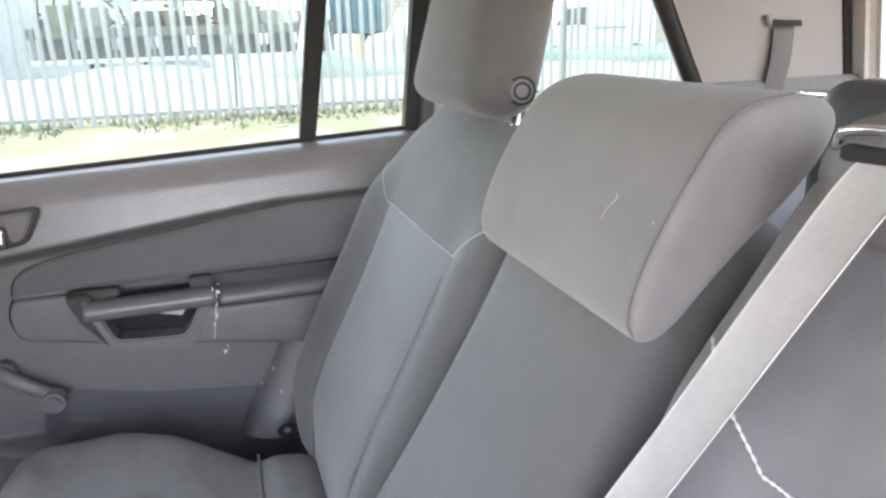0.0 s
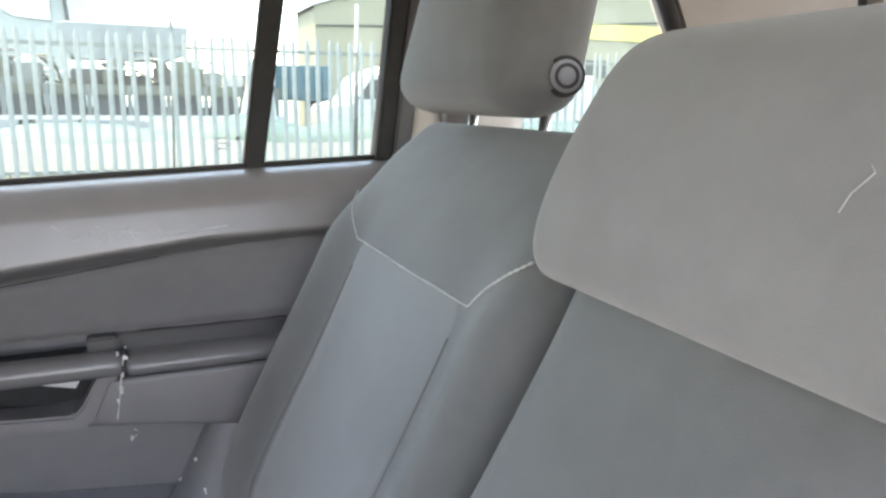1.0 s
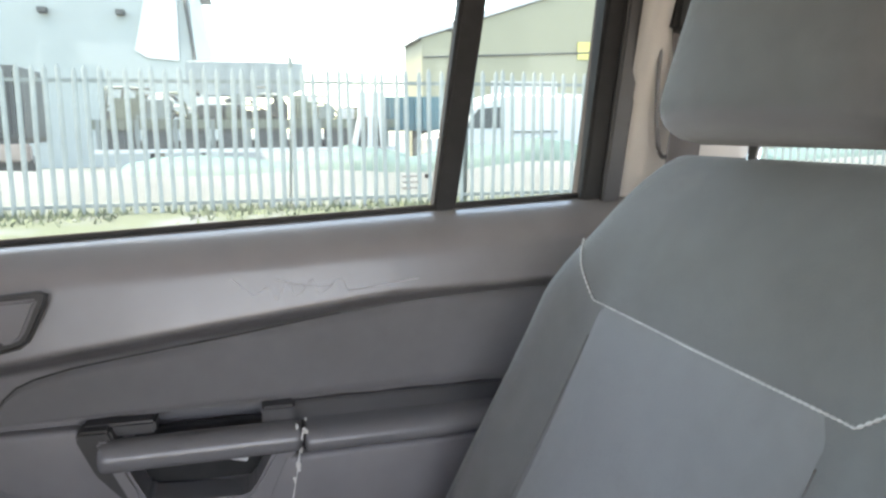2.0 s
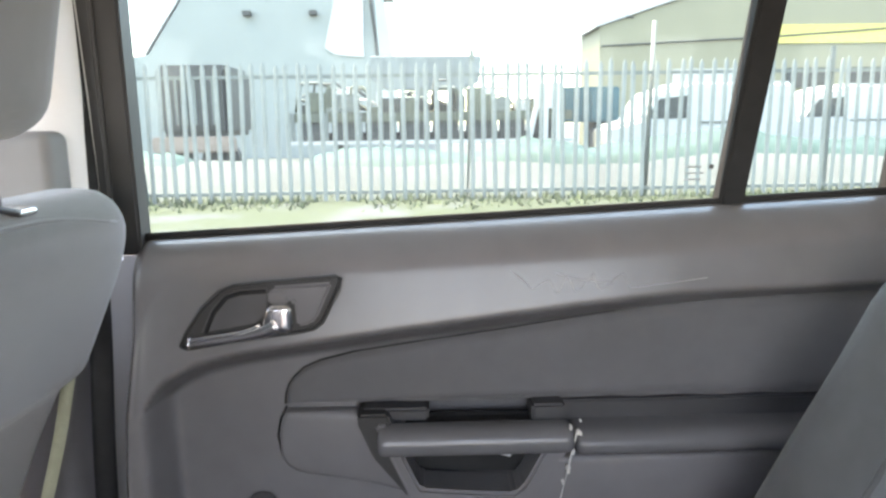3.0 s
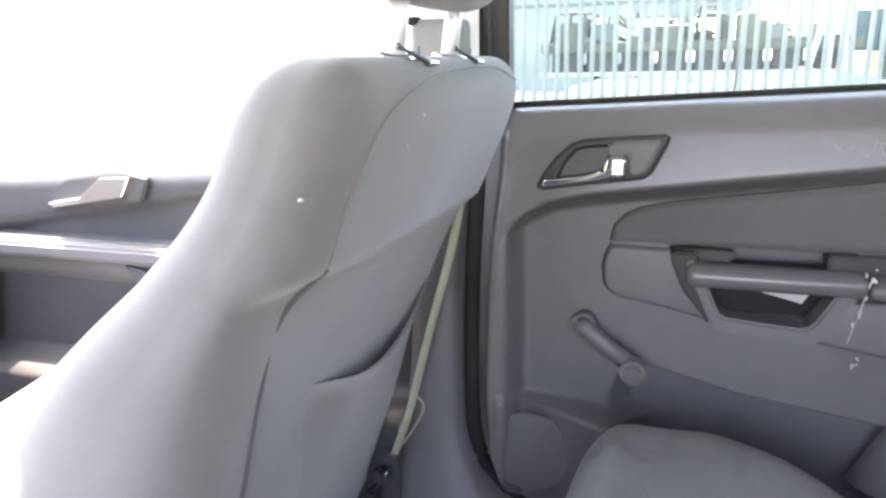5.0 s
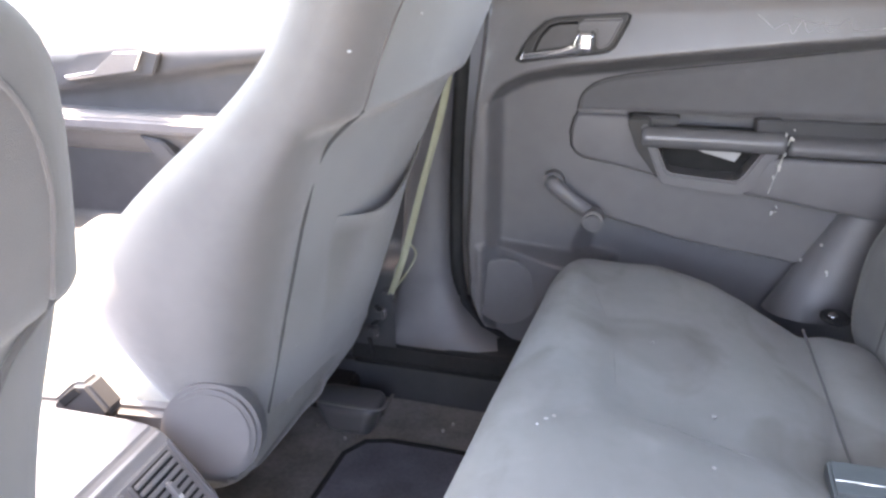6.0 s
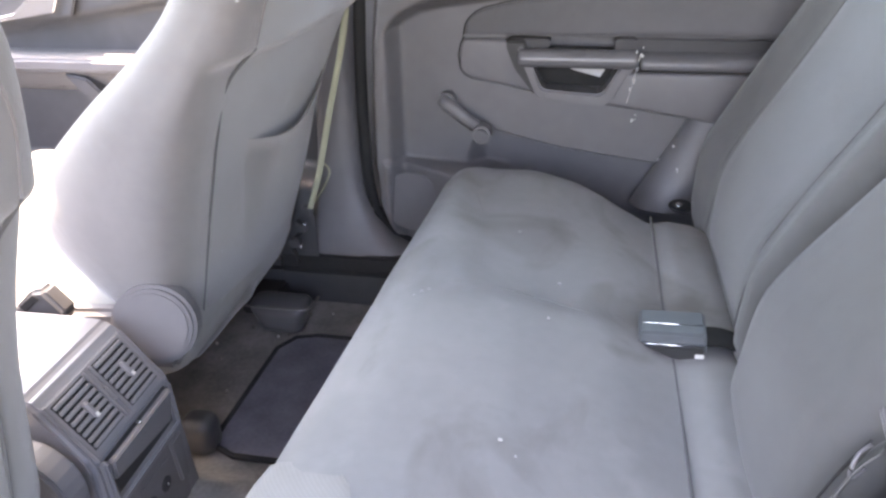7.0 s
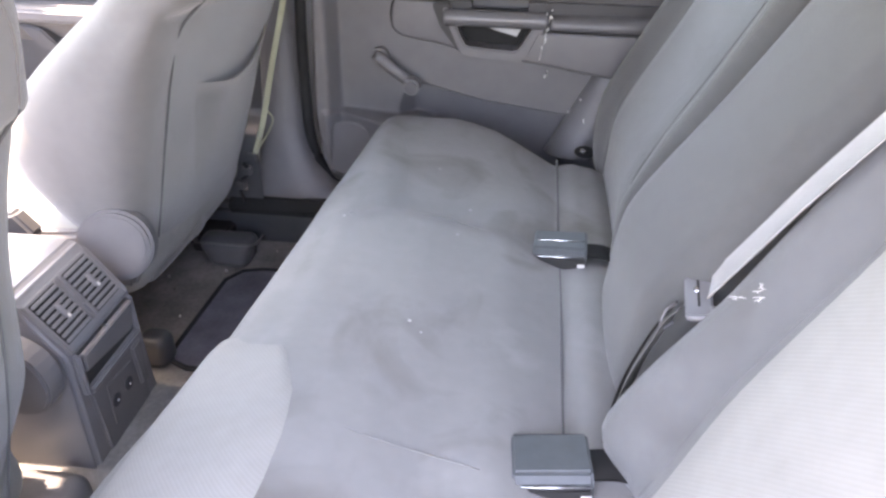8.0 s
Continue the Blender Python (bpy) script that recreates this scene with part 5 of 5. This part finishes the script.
def seat_point(X, Y, Z, cy, inner):
    """The backrest's surface; below a crease the rear panel is let in under the padded roll of the shoulders."""
    z = 0.47 + Z * 0.645
    crease = 0.947 + 0.010 * inner * Y
    low = 1 - step(-0.014, 0.010, z - crease)
    r, f, w = np.interp(z, SEAT_FINE, SEAT_R), np.interp(z, SEAT_FINE, SEAT_F), np.interp(z, SEAT_FINE, SEAT_W)
    hollow = 0.05 * np.clip(1 - np.abs(Y) / 0.8, 0, 1) * np.clip(1 - X * 2, 0, 1)
    bow = -(0.0095 + 0.0045 * np.sign(inner * Y)) * np.clip(np.abs(Y), 0, 1) ** 3 * np.clip(X * 2 - 1, 0, 1)
    w = w * (1 - 0.075 * step(0.90, 1.08, z) * np.clip(inner * Y * 3, 0, 1))
    return np.stack([f + (r - f) * X + hollow + bow - (0.016 + 0.006 * np.clip(inner * Y * 1.5, -1, 1)) * low * np.clip(X * 4 - 3, 0, 1) + 0.004 * (1 - low) * np.exp(-(((z - crease) / 0.05) ** 2)) * np.clip(X * 4 - 3, 0, 1), cy + Y * w * (1 - 0.02 * low), z], -1)


def build_front_seat(cy, inner):
    s = thing("front_seat", "worn grey cloth front seat with a slit map pocket", "car seat", "front seats")

    def shape(p):
        q = seat_point(p[:, 0], p[:, 1], p[:, 2], cy, inner)
        q[:, 0] += wrinkle(q, 0.0035, 7)
        if inner > 0:
            q[:, 1] -= 0.09 * (1 - step(0.52, 0.66, q[:, 2])) * np.clip(p[:, 1], 0, 1)
        return q

    pad("backrest", (0, -1, 0), (1, 1, 1), (0.40, 0.20, 0.075), (8, 30, 110), FABRIC_WARM, s, shape=shape)

    def rear(Y, Z, off=0.0):
        q = seat_point(np.array(1.0), np.array(Y), np.array(Z), cy, inner)
        q[0] += 0.0035 * noise.noise(tuple(q * 7))
        return (float(q[0]) + off, float(q[1]), float(q[2]))

    tube("seam", [rear(-inner * v, z, 0.0006) for v, z in ((0.72, 0.958), (0.3, 0.982), (-0.2, 0.982), (-0.48, 0.972), (-0.74, 0.935), (-0.82, 0.862), (-0.79, 0.77))], 0.0015, FABRIC_WARM, s, sides=6)
    # darker cloth puts the tucked groove's shade into the seam's colour
    tube("seam", [rear(-inner * v, z, 0.0002) for v, z in ((-0.79, 0.77), (-0.76, 0.70), (-0.73, 0.60), (-0.71, 0.3), (-0.70, 0.03))], 0.0022, FABRIC, s, "tucked seam with its groove's shade in the darker cloth", sides=6)
    # map pocket
    foot = 0.24 if inner > 0 else 0.06
    P = []
    for v in np.linspace(-0.44, 0.76, 22):
        top = 0.548 - 0.062 * math.cos((v - 0.16) / 0.60 * math.pi / 2) + 0.02 * v
        col = []
        for t in np.linspace(0, 1, 12):
            z = foot + t * (top - foot)
            rim = abs(v + 0.44) < 1e-6 or abs(v - 0.76) < 1e-6 or t == 0
            col.append(rear(v, z, -0.002 if rim else -0.002 + (0.004 + 0.024 * t ** 3 * math.cos((v - 0.16) / 0.60 * math.pi / 2)) * float(step(-0.44, 0.0, v)) * float(step(0.0, 0.35, t))))
        P.append(col)
    sheet("map_pocket", P, FABRIC_WARM, s, "cloth map pocket", 0.003, (-1, 0, 0))
    # base
    def base(p):
        q = p.copy()
        q[:, 2] += 0.03 * np.clip((-0.35 - q[:, 0]) / 0.3, 0, 1) - 0.02 * np.clip(1 - ((q[:, 1] - cy) / 0.2) ** 2, 0, 1) * (q[:, 2] > 0.55)
        return q

    pad("seat_pad", (-0.68, cy - 0.25, 0.47), (-0.12 - 0.02 * (inner > 0), cy + 0.25 - 0.03 * (inner > 0), 0.625), (0.06, 0.06, 0.05), (12, 16, 5), FABRIC_RIB, s, "pale ribbed cloth seat pad", base)
    box("seat_rail", (-0.65, cy - 0.21, 0.34), (-0.24, cy - 0.16, 0.47), PLASTIC_DARK, s, "dark seat rail")
    box("seat_rail", (-0.65, cy + 0.16, 0.34), (-0.22, cy + 0.21, 0.47), PLASTIC_DARK, s, "dark seat rail")
    yi = cy + inner * 0.262
    if inner < 0:
        rc = disc("recliner_cover", (-0.131, yi + 0.006, 0.602), (0.22, inner, 0.24), 0.058, 0.032, PLASTIC, s, "round grey recliner cover", 0.005)
        disc("cover_face", (-0.1275, yi - 0.0105, 0.606), (0.22, inner, 0.24), 0.048, 0.002, PLASTIC, rc, bevel=0.0008)
    else:
        rc = disc("recliner_cover", (-0.1845, -0.108, 0.594), (0.1, inner, 0), 0.058, 0.034, PLASTIC, s, "round grey recliner wheel", 0.004)
        disc("wheel_rim", (-0.1830, -0.090, 0.594), (0.1, inner, 0), 0.046, 0.004, CHROME, rc, "worn bright rim", bevel=0.001)
        disc("wheel_hub", (-0.1825, -0.088, 0.594), (0.1, inner, 0), 0.039, 0.004, PLASTIC_DARK, rc, bevel=0.001)
        for k in range(6):
            a = k * math.pi / 3 + 0.3
            tube("wheel_spoke", [(-0.1825 + 0.016 * math.cos(a), -0.0855, 0.594 + 0.016 * math.sin(a)), (-0.1825 + 0.036 * math.cos(a), -0.0855, 0.594 + 0.036 * math.sin(a))], 0.0025, PLASTIC, rc, soft=False, sides=6)
    prism("side_shield", [(-0.62, 0.50), (-0.12 - 0.08 * (inner > 0), 0.52), (-0.085 - 0.12 * (inner > 0), 0.58), (-0.14 - 0.08 * (inner > 0), 0.62), (-0.62, 0.58)], "y", *sorted((yi - inner * 0.03, yi - inner * 0.002)), PLASTIC, s, bevel=0.008)
    if inner < 0:
        tube("wire", [(-0.105, cy + 0.20, 0.53), (-0.10, cy + 0.215, 0.505), (-0.12, cy + 0.20, 0.48), (-0.11, cy + 0.19, 0.44)], 0.004, BLACK, s, "dark cable")
    # small chrome pads added as glints among the dark seat fittings
    for gx, gy, gz in ((-0.098, 0.610, 0.515), (-0.108, 0.600, 0.470), (-0.092, 0.622, 0.540)):
        if inner < 0:
            pad("clip", (gx - 0.006, gy - 0.007, gz - 0.004), (gx + 0.005, gy + 0.007, gz + 0.004), 0.003, (2, 2, 2), CHROME, s, "shiny steel clip")
    for k in range(3 if inner < 0 else 0):
        box("bracket", (-0.125 + 0.012 * k, cy + 0.19 + 0.012 * k, 0.47 + 0.03 * k), (-0.105 + 0.012 * k, cy + 0.21 + 0.012 * k, 0.49 + 0.03 * k), PLASTIC_DARK, s, "small dark bracket", 0.003)
    if inner < 0:
        for x, y, z, k in ((0.089, 0.2577, 1.047, 0.0026), (0.0603, 0.1419, 1.0259, 0.0016), (0.0959, 0.2794, 1.0696, 0.0022), (-0.0811, 0.2487, 0.6649, 0.0018), (-0.0835, 0.262, 0.648, 0.0014)):
            pad("lint", (x - 0.003, y - k, z - k * 0.8), (x + 0.0012, y + k, z + k * 0.8), k * 0.8, (2, 2, 2), THREAD, s, "pale fluff")
    return s


def build_front_area():
    build_front_seat(0.395, -1)
    build_headrest(0.366, 0.066, 1.158, "grey front headrest on two chromed posts", "front headrests", FABRIC_WARM, wide=0.130, steel=POST, shift=0.021)
    build_front_seat(-0.395, 1).matrix_world = pose(0.030, 0, 0.985) @ pose(0, 0, 0, 0, -8, 0) @ pose(-0.055, 0, -1.0)
    build_headrest(-0.386, 0.035, 1.145, "grey front headrest on two chromed posts", "front headrests", FABRIC_WARM, 1, steel=POST)
    y = thing("seat_belt", "yellowish seat belt webbing running down beside the front seat", "seat belt", "seat belts")
    strap("webbing", [(0.012, 0.662, 0.935), (0.0, 0.648, 0.86), (-0.03, 0.632, 0.74), (-0.06, 0.622, 0.62), (-0.085, 0.615, 0.545)], 0.012, (0.85, 0.5, 0), WEB_YELLOW, y)
    tube("buckle_cord", [(-0.055, 0.627, 0.645), (-0.042, 0.632, 0.622), (-0.055, 0.628, 0.59), (-0.082, 0.618, 0.55)], 0.002, WEB_YELLOW, y)
    ad = thing("belt_adjuster", "grey plastic belt height adjuster on the centre pillar", "belt adjuster")
    pad("cover", (-0.054, 0.650, 1.085), (0.020, 0.694, 1.164), (0.010, 0.012, 0.012), (5, 4, 6), material("grey_adjuster_plastic", (0.20, 0.195, 0.19), 0.55, amount=0.1), ad)
    box("slot", (-0.056, 0.649, 1.156), (-0.042, 0.672, 1.167), BLACK, ad, "dark slot", 0.002)
    strap("webbing", [(-0.022, 0.668, 1.092), (-0.012, 0.666, 1.05), (-0.002, 0.665, 1.00), (0.010, 0.664, 0.94)], 0.020, (0.9, 0.4, 0), WEB_YELLOW, ad)
    fb = thing("seat_belt_buckle", "black plastic front belt buckle on a stalk beside the console", "belt buckle", "belt buckles")
    prism("body", [(-0.312, 0.612), (-0.252, 0.606), (-0.238, 0.628), (-0.264, 0.662), (-0.282, 0.660), (-0.318, 0.628)], "y", 0.104, 0.132, PLASTIC_DARK, fb, bevel=0.005)
    prism("release_button", [(-0.306, 0.634), (-0.278, 0.656), (-0.270, 0.650), (-0.298, 0.626)], "y", 0.1025, 0.108, BLACK, fb, bevel=0.001)
    box("stalk", (-0.290, 0.110, 0.50), (-0.262, 0.126, 0.62), BLACK, fb)


def build_console():
    c = thing("centre_console", "dark grey centre console with rear air vents and a socket", "console")
    prof = [(-0.95, 0.33), (-0.112, 0.33), (-0.094, 0.345), (-0.0945, 0.550), (-0.0975, 0.564), (-0.146, 0.633), (-0.158, 0.644), (-0.185, 0.647), (-0.95, 0.635)]

    def shape(v):
        t = (v.z - 0.33) / 0.31
        return Vector((v.x, v.y * (1.0 - 0.14 * max(0, t)), v.z))

    prism("body", prof, "y", -0.092, 0.098, CONSOLE, c, bevel=0.008, shape=shape)
    e1, e2 = Vector((-0.0955, 0, 0.562)), Vector((-0.146, 0, 0.6345))
    up = (e2 - e1).normalized()
    out = Vector((up.z, 0, -up.x))

    def on(y, v, off):
        return e1 + up * v + Vector((0, y, 0)) + out * off

    def plate(name, y0, y1, v0, v1, o0, o1, mat, parent, label="", bevel=0.002):
        return prism(name, [(y0, v0), (y1, v0), (y1, v1), (y0, v1)], "x", o0, o1, mat, parent, label, bevel, shape=lambda q: on(q.y, q.z, q.x))

    plate("vent_panel", -0.075, 0.075, 0.000, 0.084, -0.002, 0.002, CONSOLE, c, "grey vent surround", 0.0015)
    for y0, y1 in ((-0.077, -0.071), (0.071, 0.077)):
        plate("panel_edge", y0, y1, -0.004, 0.086, 0.0, 0.0055, PLASTIC, c, "raised edge of the vent panel", 0.002)
    for y0, y1 in ((-0.067, -0.008), (0.008, 0.067)):
        v = plate("air_vent", y0, y1, 0.007, 0.080, -0.001, 0.0032, BLACK, c, "dark slatted air vent", 0.0015)
        for k in range(8):
            s = 0.0100 + k * 0.0088
            plate("slat", y0 + 0.002, y1 - 0.002, s, s + 0.0050, 0.0018, 0.0058, CONSOLE, v, bevel=0.0010)
        m = (y0 + y1) / 2
        plate("vent_slider", m - 0.004, m + 0.004, 0.034, 0.056, 0.005, 0.012, CONSOLE, v, "grey vent slider", 0.002)
        plate("slider_mark", m - 0.002, m + 0.002, 0.034, 0.039, 0.0115, 0.0128, PAINT_DROP, v, "pale mark", 0)
    for y0 in (-0.0075, 0.0035):
        plate("centre_rib", y0, y0 + 0.004, 0.006, 0.080, 0.001, 0.0065, PLASTIC, c, "grey centre rib", 0.0015)
    plate("thumb_wheel", -0.003, 0.003, 0.030, 0.050, 0.001, 0.008, PLASTIC, c, "small ribbed wheel", 0.002)

    def face(name, outline, o0, o1, mat, parent, label="", bevel=0.002):
        """A piece on the upright face under the vents, by y and z and by how far it stands out."""
        return prism(name, outline, "x", o0, o1, mat, parent, label, bevel, shape=lambda q: Vector((q.x - 0.0940, q.y + 0.002, q.z)))

    # flat black plate stands for the shade inside the open tray
    tr = face("tray", [(-0.064, 0.494), (0.066, 0.494), (0.068, 0.552), (-0.066, 0.552)], -0.006, 0.0010, BLACK_GLOSS, c, "flat dark plate for the shaded tray opening", 0.001)
    prism("tray_flap", [(-0.060, 0.518), (0.066, 0.496), (0.067, 0.552), (-0.064, 0.552)], "x", -0.004, 0.006, CONSOLE, tr, "sloping grey tray flap", 0.002,
          shape=lambda q: Vector((q.x - 0.0935 + 0.006 * (q.z - 0.525) / 0.03, q.y, q.z)))
    face("tray_lip", [(-0.068, 0.482), (0.069, 0.482), (0.070, 0.494), (-0.069, 0.494)], -0.004, 0.010, CONSOLE, tr, bevel=0.003)
    face("tray_side", [(0.067, 0.486), (0.075, 0.486), (0.074, 0.556), (0.068, 0.556)], -0.004, 0.008, CONSOLE, tr, bevel=0.003)
    face("tray_side", [(-0.076, 0.486), (-0.066, 0.486), (-0.067, 0.556), (-0.075, 0.556)], -0.004, 0.008, CONSOLE, tr, bevel=0.003)
    face("clip", [(-0.005, 0.535), (0.001, 0.535), (0.001, 0.556), (-0.005, 0.556)], 0.0, 0.009, STEEL, tr, "bright clip", 0.002)
    face("socket_plate", [(-0.060, 0.362), (0.062, 0.362), (0.068, 0.480), (-0.066, 0.480)], -0.004, 0.0035, PLASTIC, c, bevel=0.003)
    face("socket_recess", [(-0.040, 0.392), (0.034, 0.392), (0.038, 0.462), (-0.036, 0.470)], -0.002, 0.0045, PLASTIC, c, bevel=0.004)
    face("side_panel", [(0.044, 0.400), (0.064, 0.400), (0.068, 0.478), (0.040, 0.476)], 0.0, 0.008, PLASTIC, c, "grey wedge beside the socket", 0.003)
    for yy in (-0.020, 0.016):
        k = disc("socket", (-0.0915, yy, 0.430), (1, 0, 0), 0.013, 0.006, SLOT, c, "round dark socket", 0.002, 18)
        disc("socket_pin", (-0.0870, yy, 0.430), (1, 0, 0), 0.0022, 0.004, STEEL, k, bevel=0.001, sides=12)
    disc("cup_holder", (-0.30, 0.0, 0.6445), (0, 0, 1), 0.038, 0.006, PLASTIC_DARK, c, "round cup recess", 0.001)


def build_floor_things():
    m = [(-0.125, 0.21), (-0.115, 0.44), (-0.09, 0.478), (-0.05, 0.49), (0.30, 0.49), (0.34, 0.45), (0.34, 0.20), (0.30, 0.165), (-0.08, 0.165), (-0.115, 0.18)]
    mt = prism("floor_mat", m, "z", 0.322, 0.332, MAT, bevel=0.003)
    tagged(mt, "blue-grey carpet floor mat with a dark bound edge", "floor mat", "floor mats")
    tube("binding", [(x, y, 0.331) for x, y in m + m[:1]], 0.005, BLACK, mt, "dark bound edge", soft=False)
    m2 = [(x, -y) for x, y in m]
    mt2 = prism("floor_mat", m2[::-1], "z", 0.322, 0.332, MAT, bevel=0.003)
    tagged(mt2, "blue-grey carpet floor mat with a dark bound edge", "floor mat", "floor mats")
    duct = thing("air_duct", "dark plastic foot duct under the front seat", "air duct")

    def shape(p):
        q = p.copy()
        k = np.clip((q[:, 2] - 0.32) / 0.07, 0, 1)
        mid = -0.128 - 0.010 * k
        q[:, 0] = mid + (q[:, 0] - mid) * (0.60 + 0.40 * k ** 1.8)
        return q

    pad("cover", (-0.213, 0.496, 0.315), (-0.062, 0.572, 0.386), (0.034, 0.030, 0.024), (8, 6, 10), material("worn_duct_plastic", (0.085, 0.085, 0.09), 0.36, amount=0.15, scale=30, wear=0.2), duct, shape=shape)
    tube("cover_lip", [(-0.208, 0.515, 0.380), (-0.190, 0.500, 0.383), (-0.085, 0.500, 0.383), (-0.068, 0.515, 0.381), (-0.066, 0.555, 0.379)], 0.0026, PLASTIC, duct, "worn upper lip")
    box("mounting", (-0.24, 0.560, 0.315), (-0.16, 0.635, 0.365), BLACK_GLOSS, duct, bevel=0.006)
    cap = thing("tunnel_cover", "rounded dark plastic cap at the console foot", "cover")
    pad("cap", (-0.170, 0.160, 0.32), (-0.112, 0.212, 0.388), 0.020, (4, 4, 4), PLASTIC_DARK, cap)
    cap2 = thing("tunnel_cover", "rounded dark plastic cap at the console foot", "cover")
    pad("cap", (-0.20, -0.19, 0.31), (-0.085, -0.112, 0.388), 0.026, (5, 4, 4), PLASTIC, cap2)
    rnd = random.Random(3)
    for k in range(26):
        x, y = rnd.uniform(-0.30, 0.05), rnd.uniform(0.16, 0.62)
        r = rnd.uniform(0.0008, 0.0022)
        ob = pad("crumb", (x - r, y - r, 0.3175), (x + r * 1.5, y + r, 0.322 + r), r * 0.8, (2, 2, 2), PAINT_DROP if k % 2 else BEIGE)
        tagged(ob, "pale crumb of dirt on the carpet", "crumb", "crumbs on the floor")


def build_rear_row():
    """What stands behind the bench."""
    s = thing("third_row_seat", "folded grey third-row seats behind the bench", "car seat")
    pad("cushion", (1.05, -0.60, 0.55), (1.75, 0.60, 0.98), 0.06, (6, 8, 4), FABRIC, s)
    c = thing("luggage_rail", "dark rail with a bright edge behind the bench", "rail")
    pad("rail", (1.34, -0.45, 1.095), (1.44, 0.292, 1.160), (0.018, 0.03, 0.018), (4, 10, 4), PLASTIC, c)
    tube("edge", [(1.345, -0.42, 1.158), (1.345, 0.255, 1.158), (1.345, 0.286, 1.148)], 0.006, CHROME, c, "bright edge")
    box("foot", (1.36, -0.40, 0.98), (1.42, -0.30, 1.10), PLASTIC_DARK, c)
    box("foot", (1.36, 0.12, 0.98), (1.42, 0.22, 1.10), PLASTIC_DARK, c)
    k = thing("headrest", "dark folded headrest of the third row", "headrest", "rear headrests")
    pad("cushion", (1.22, -0.06, 0.97), (1.33, 0.18, 1.19), (0.04, 0.04, 0.05), (4, 6, 6), PLASTIC_DARK, k)


build_shell()
build_right_pillars()
build_rear_door()
build_front_door()
build_wheel_arch()
bench_seat = build_bench()
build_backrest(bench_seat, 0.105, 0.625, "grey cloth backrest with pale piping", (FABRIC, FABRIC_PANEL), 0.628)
# sides in the lighter cloth: the brighter daylight here is put into the colour
build_backrest(bench_seat, -0.63, -0.156, "grey cloth backrest with a pale ribbed centre", (FABRIC_PANEL, FABRIC_RIB), 0.685, 1.0, 0.48)
build_headrest(0.376, 0.885, 1.152, "grey rear headrest with a round side button", "rear headrests", wide=0.128, deep=0.032)
build_middle_back(bench_seat)
build_marks()
build_belts()
build_front_area()
build_console()
build_floor_things()
build_rear_row()
build_ground()
build_grass()
build_yard()
build_fence()
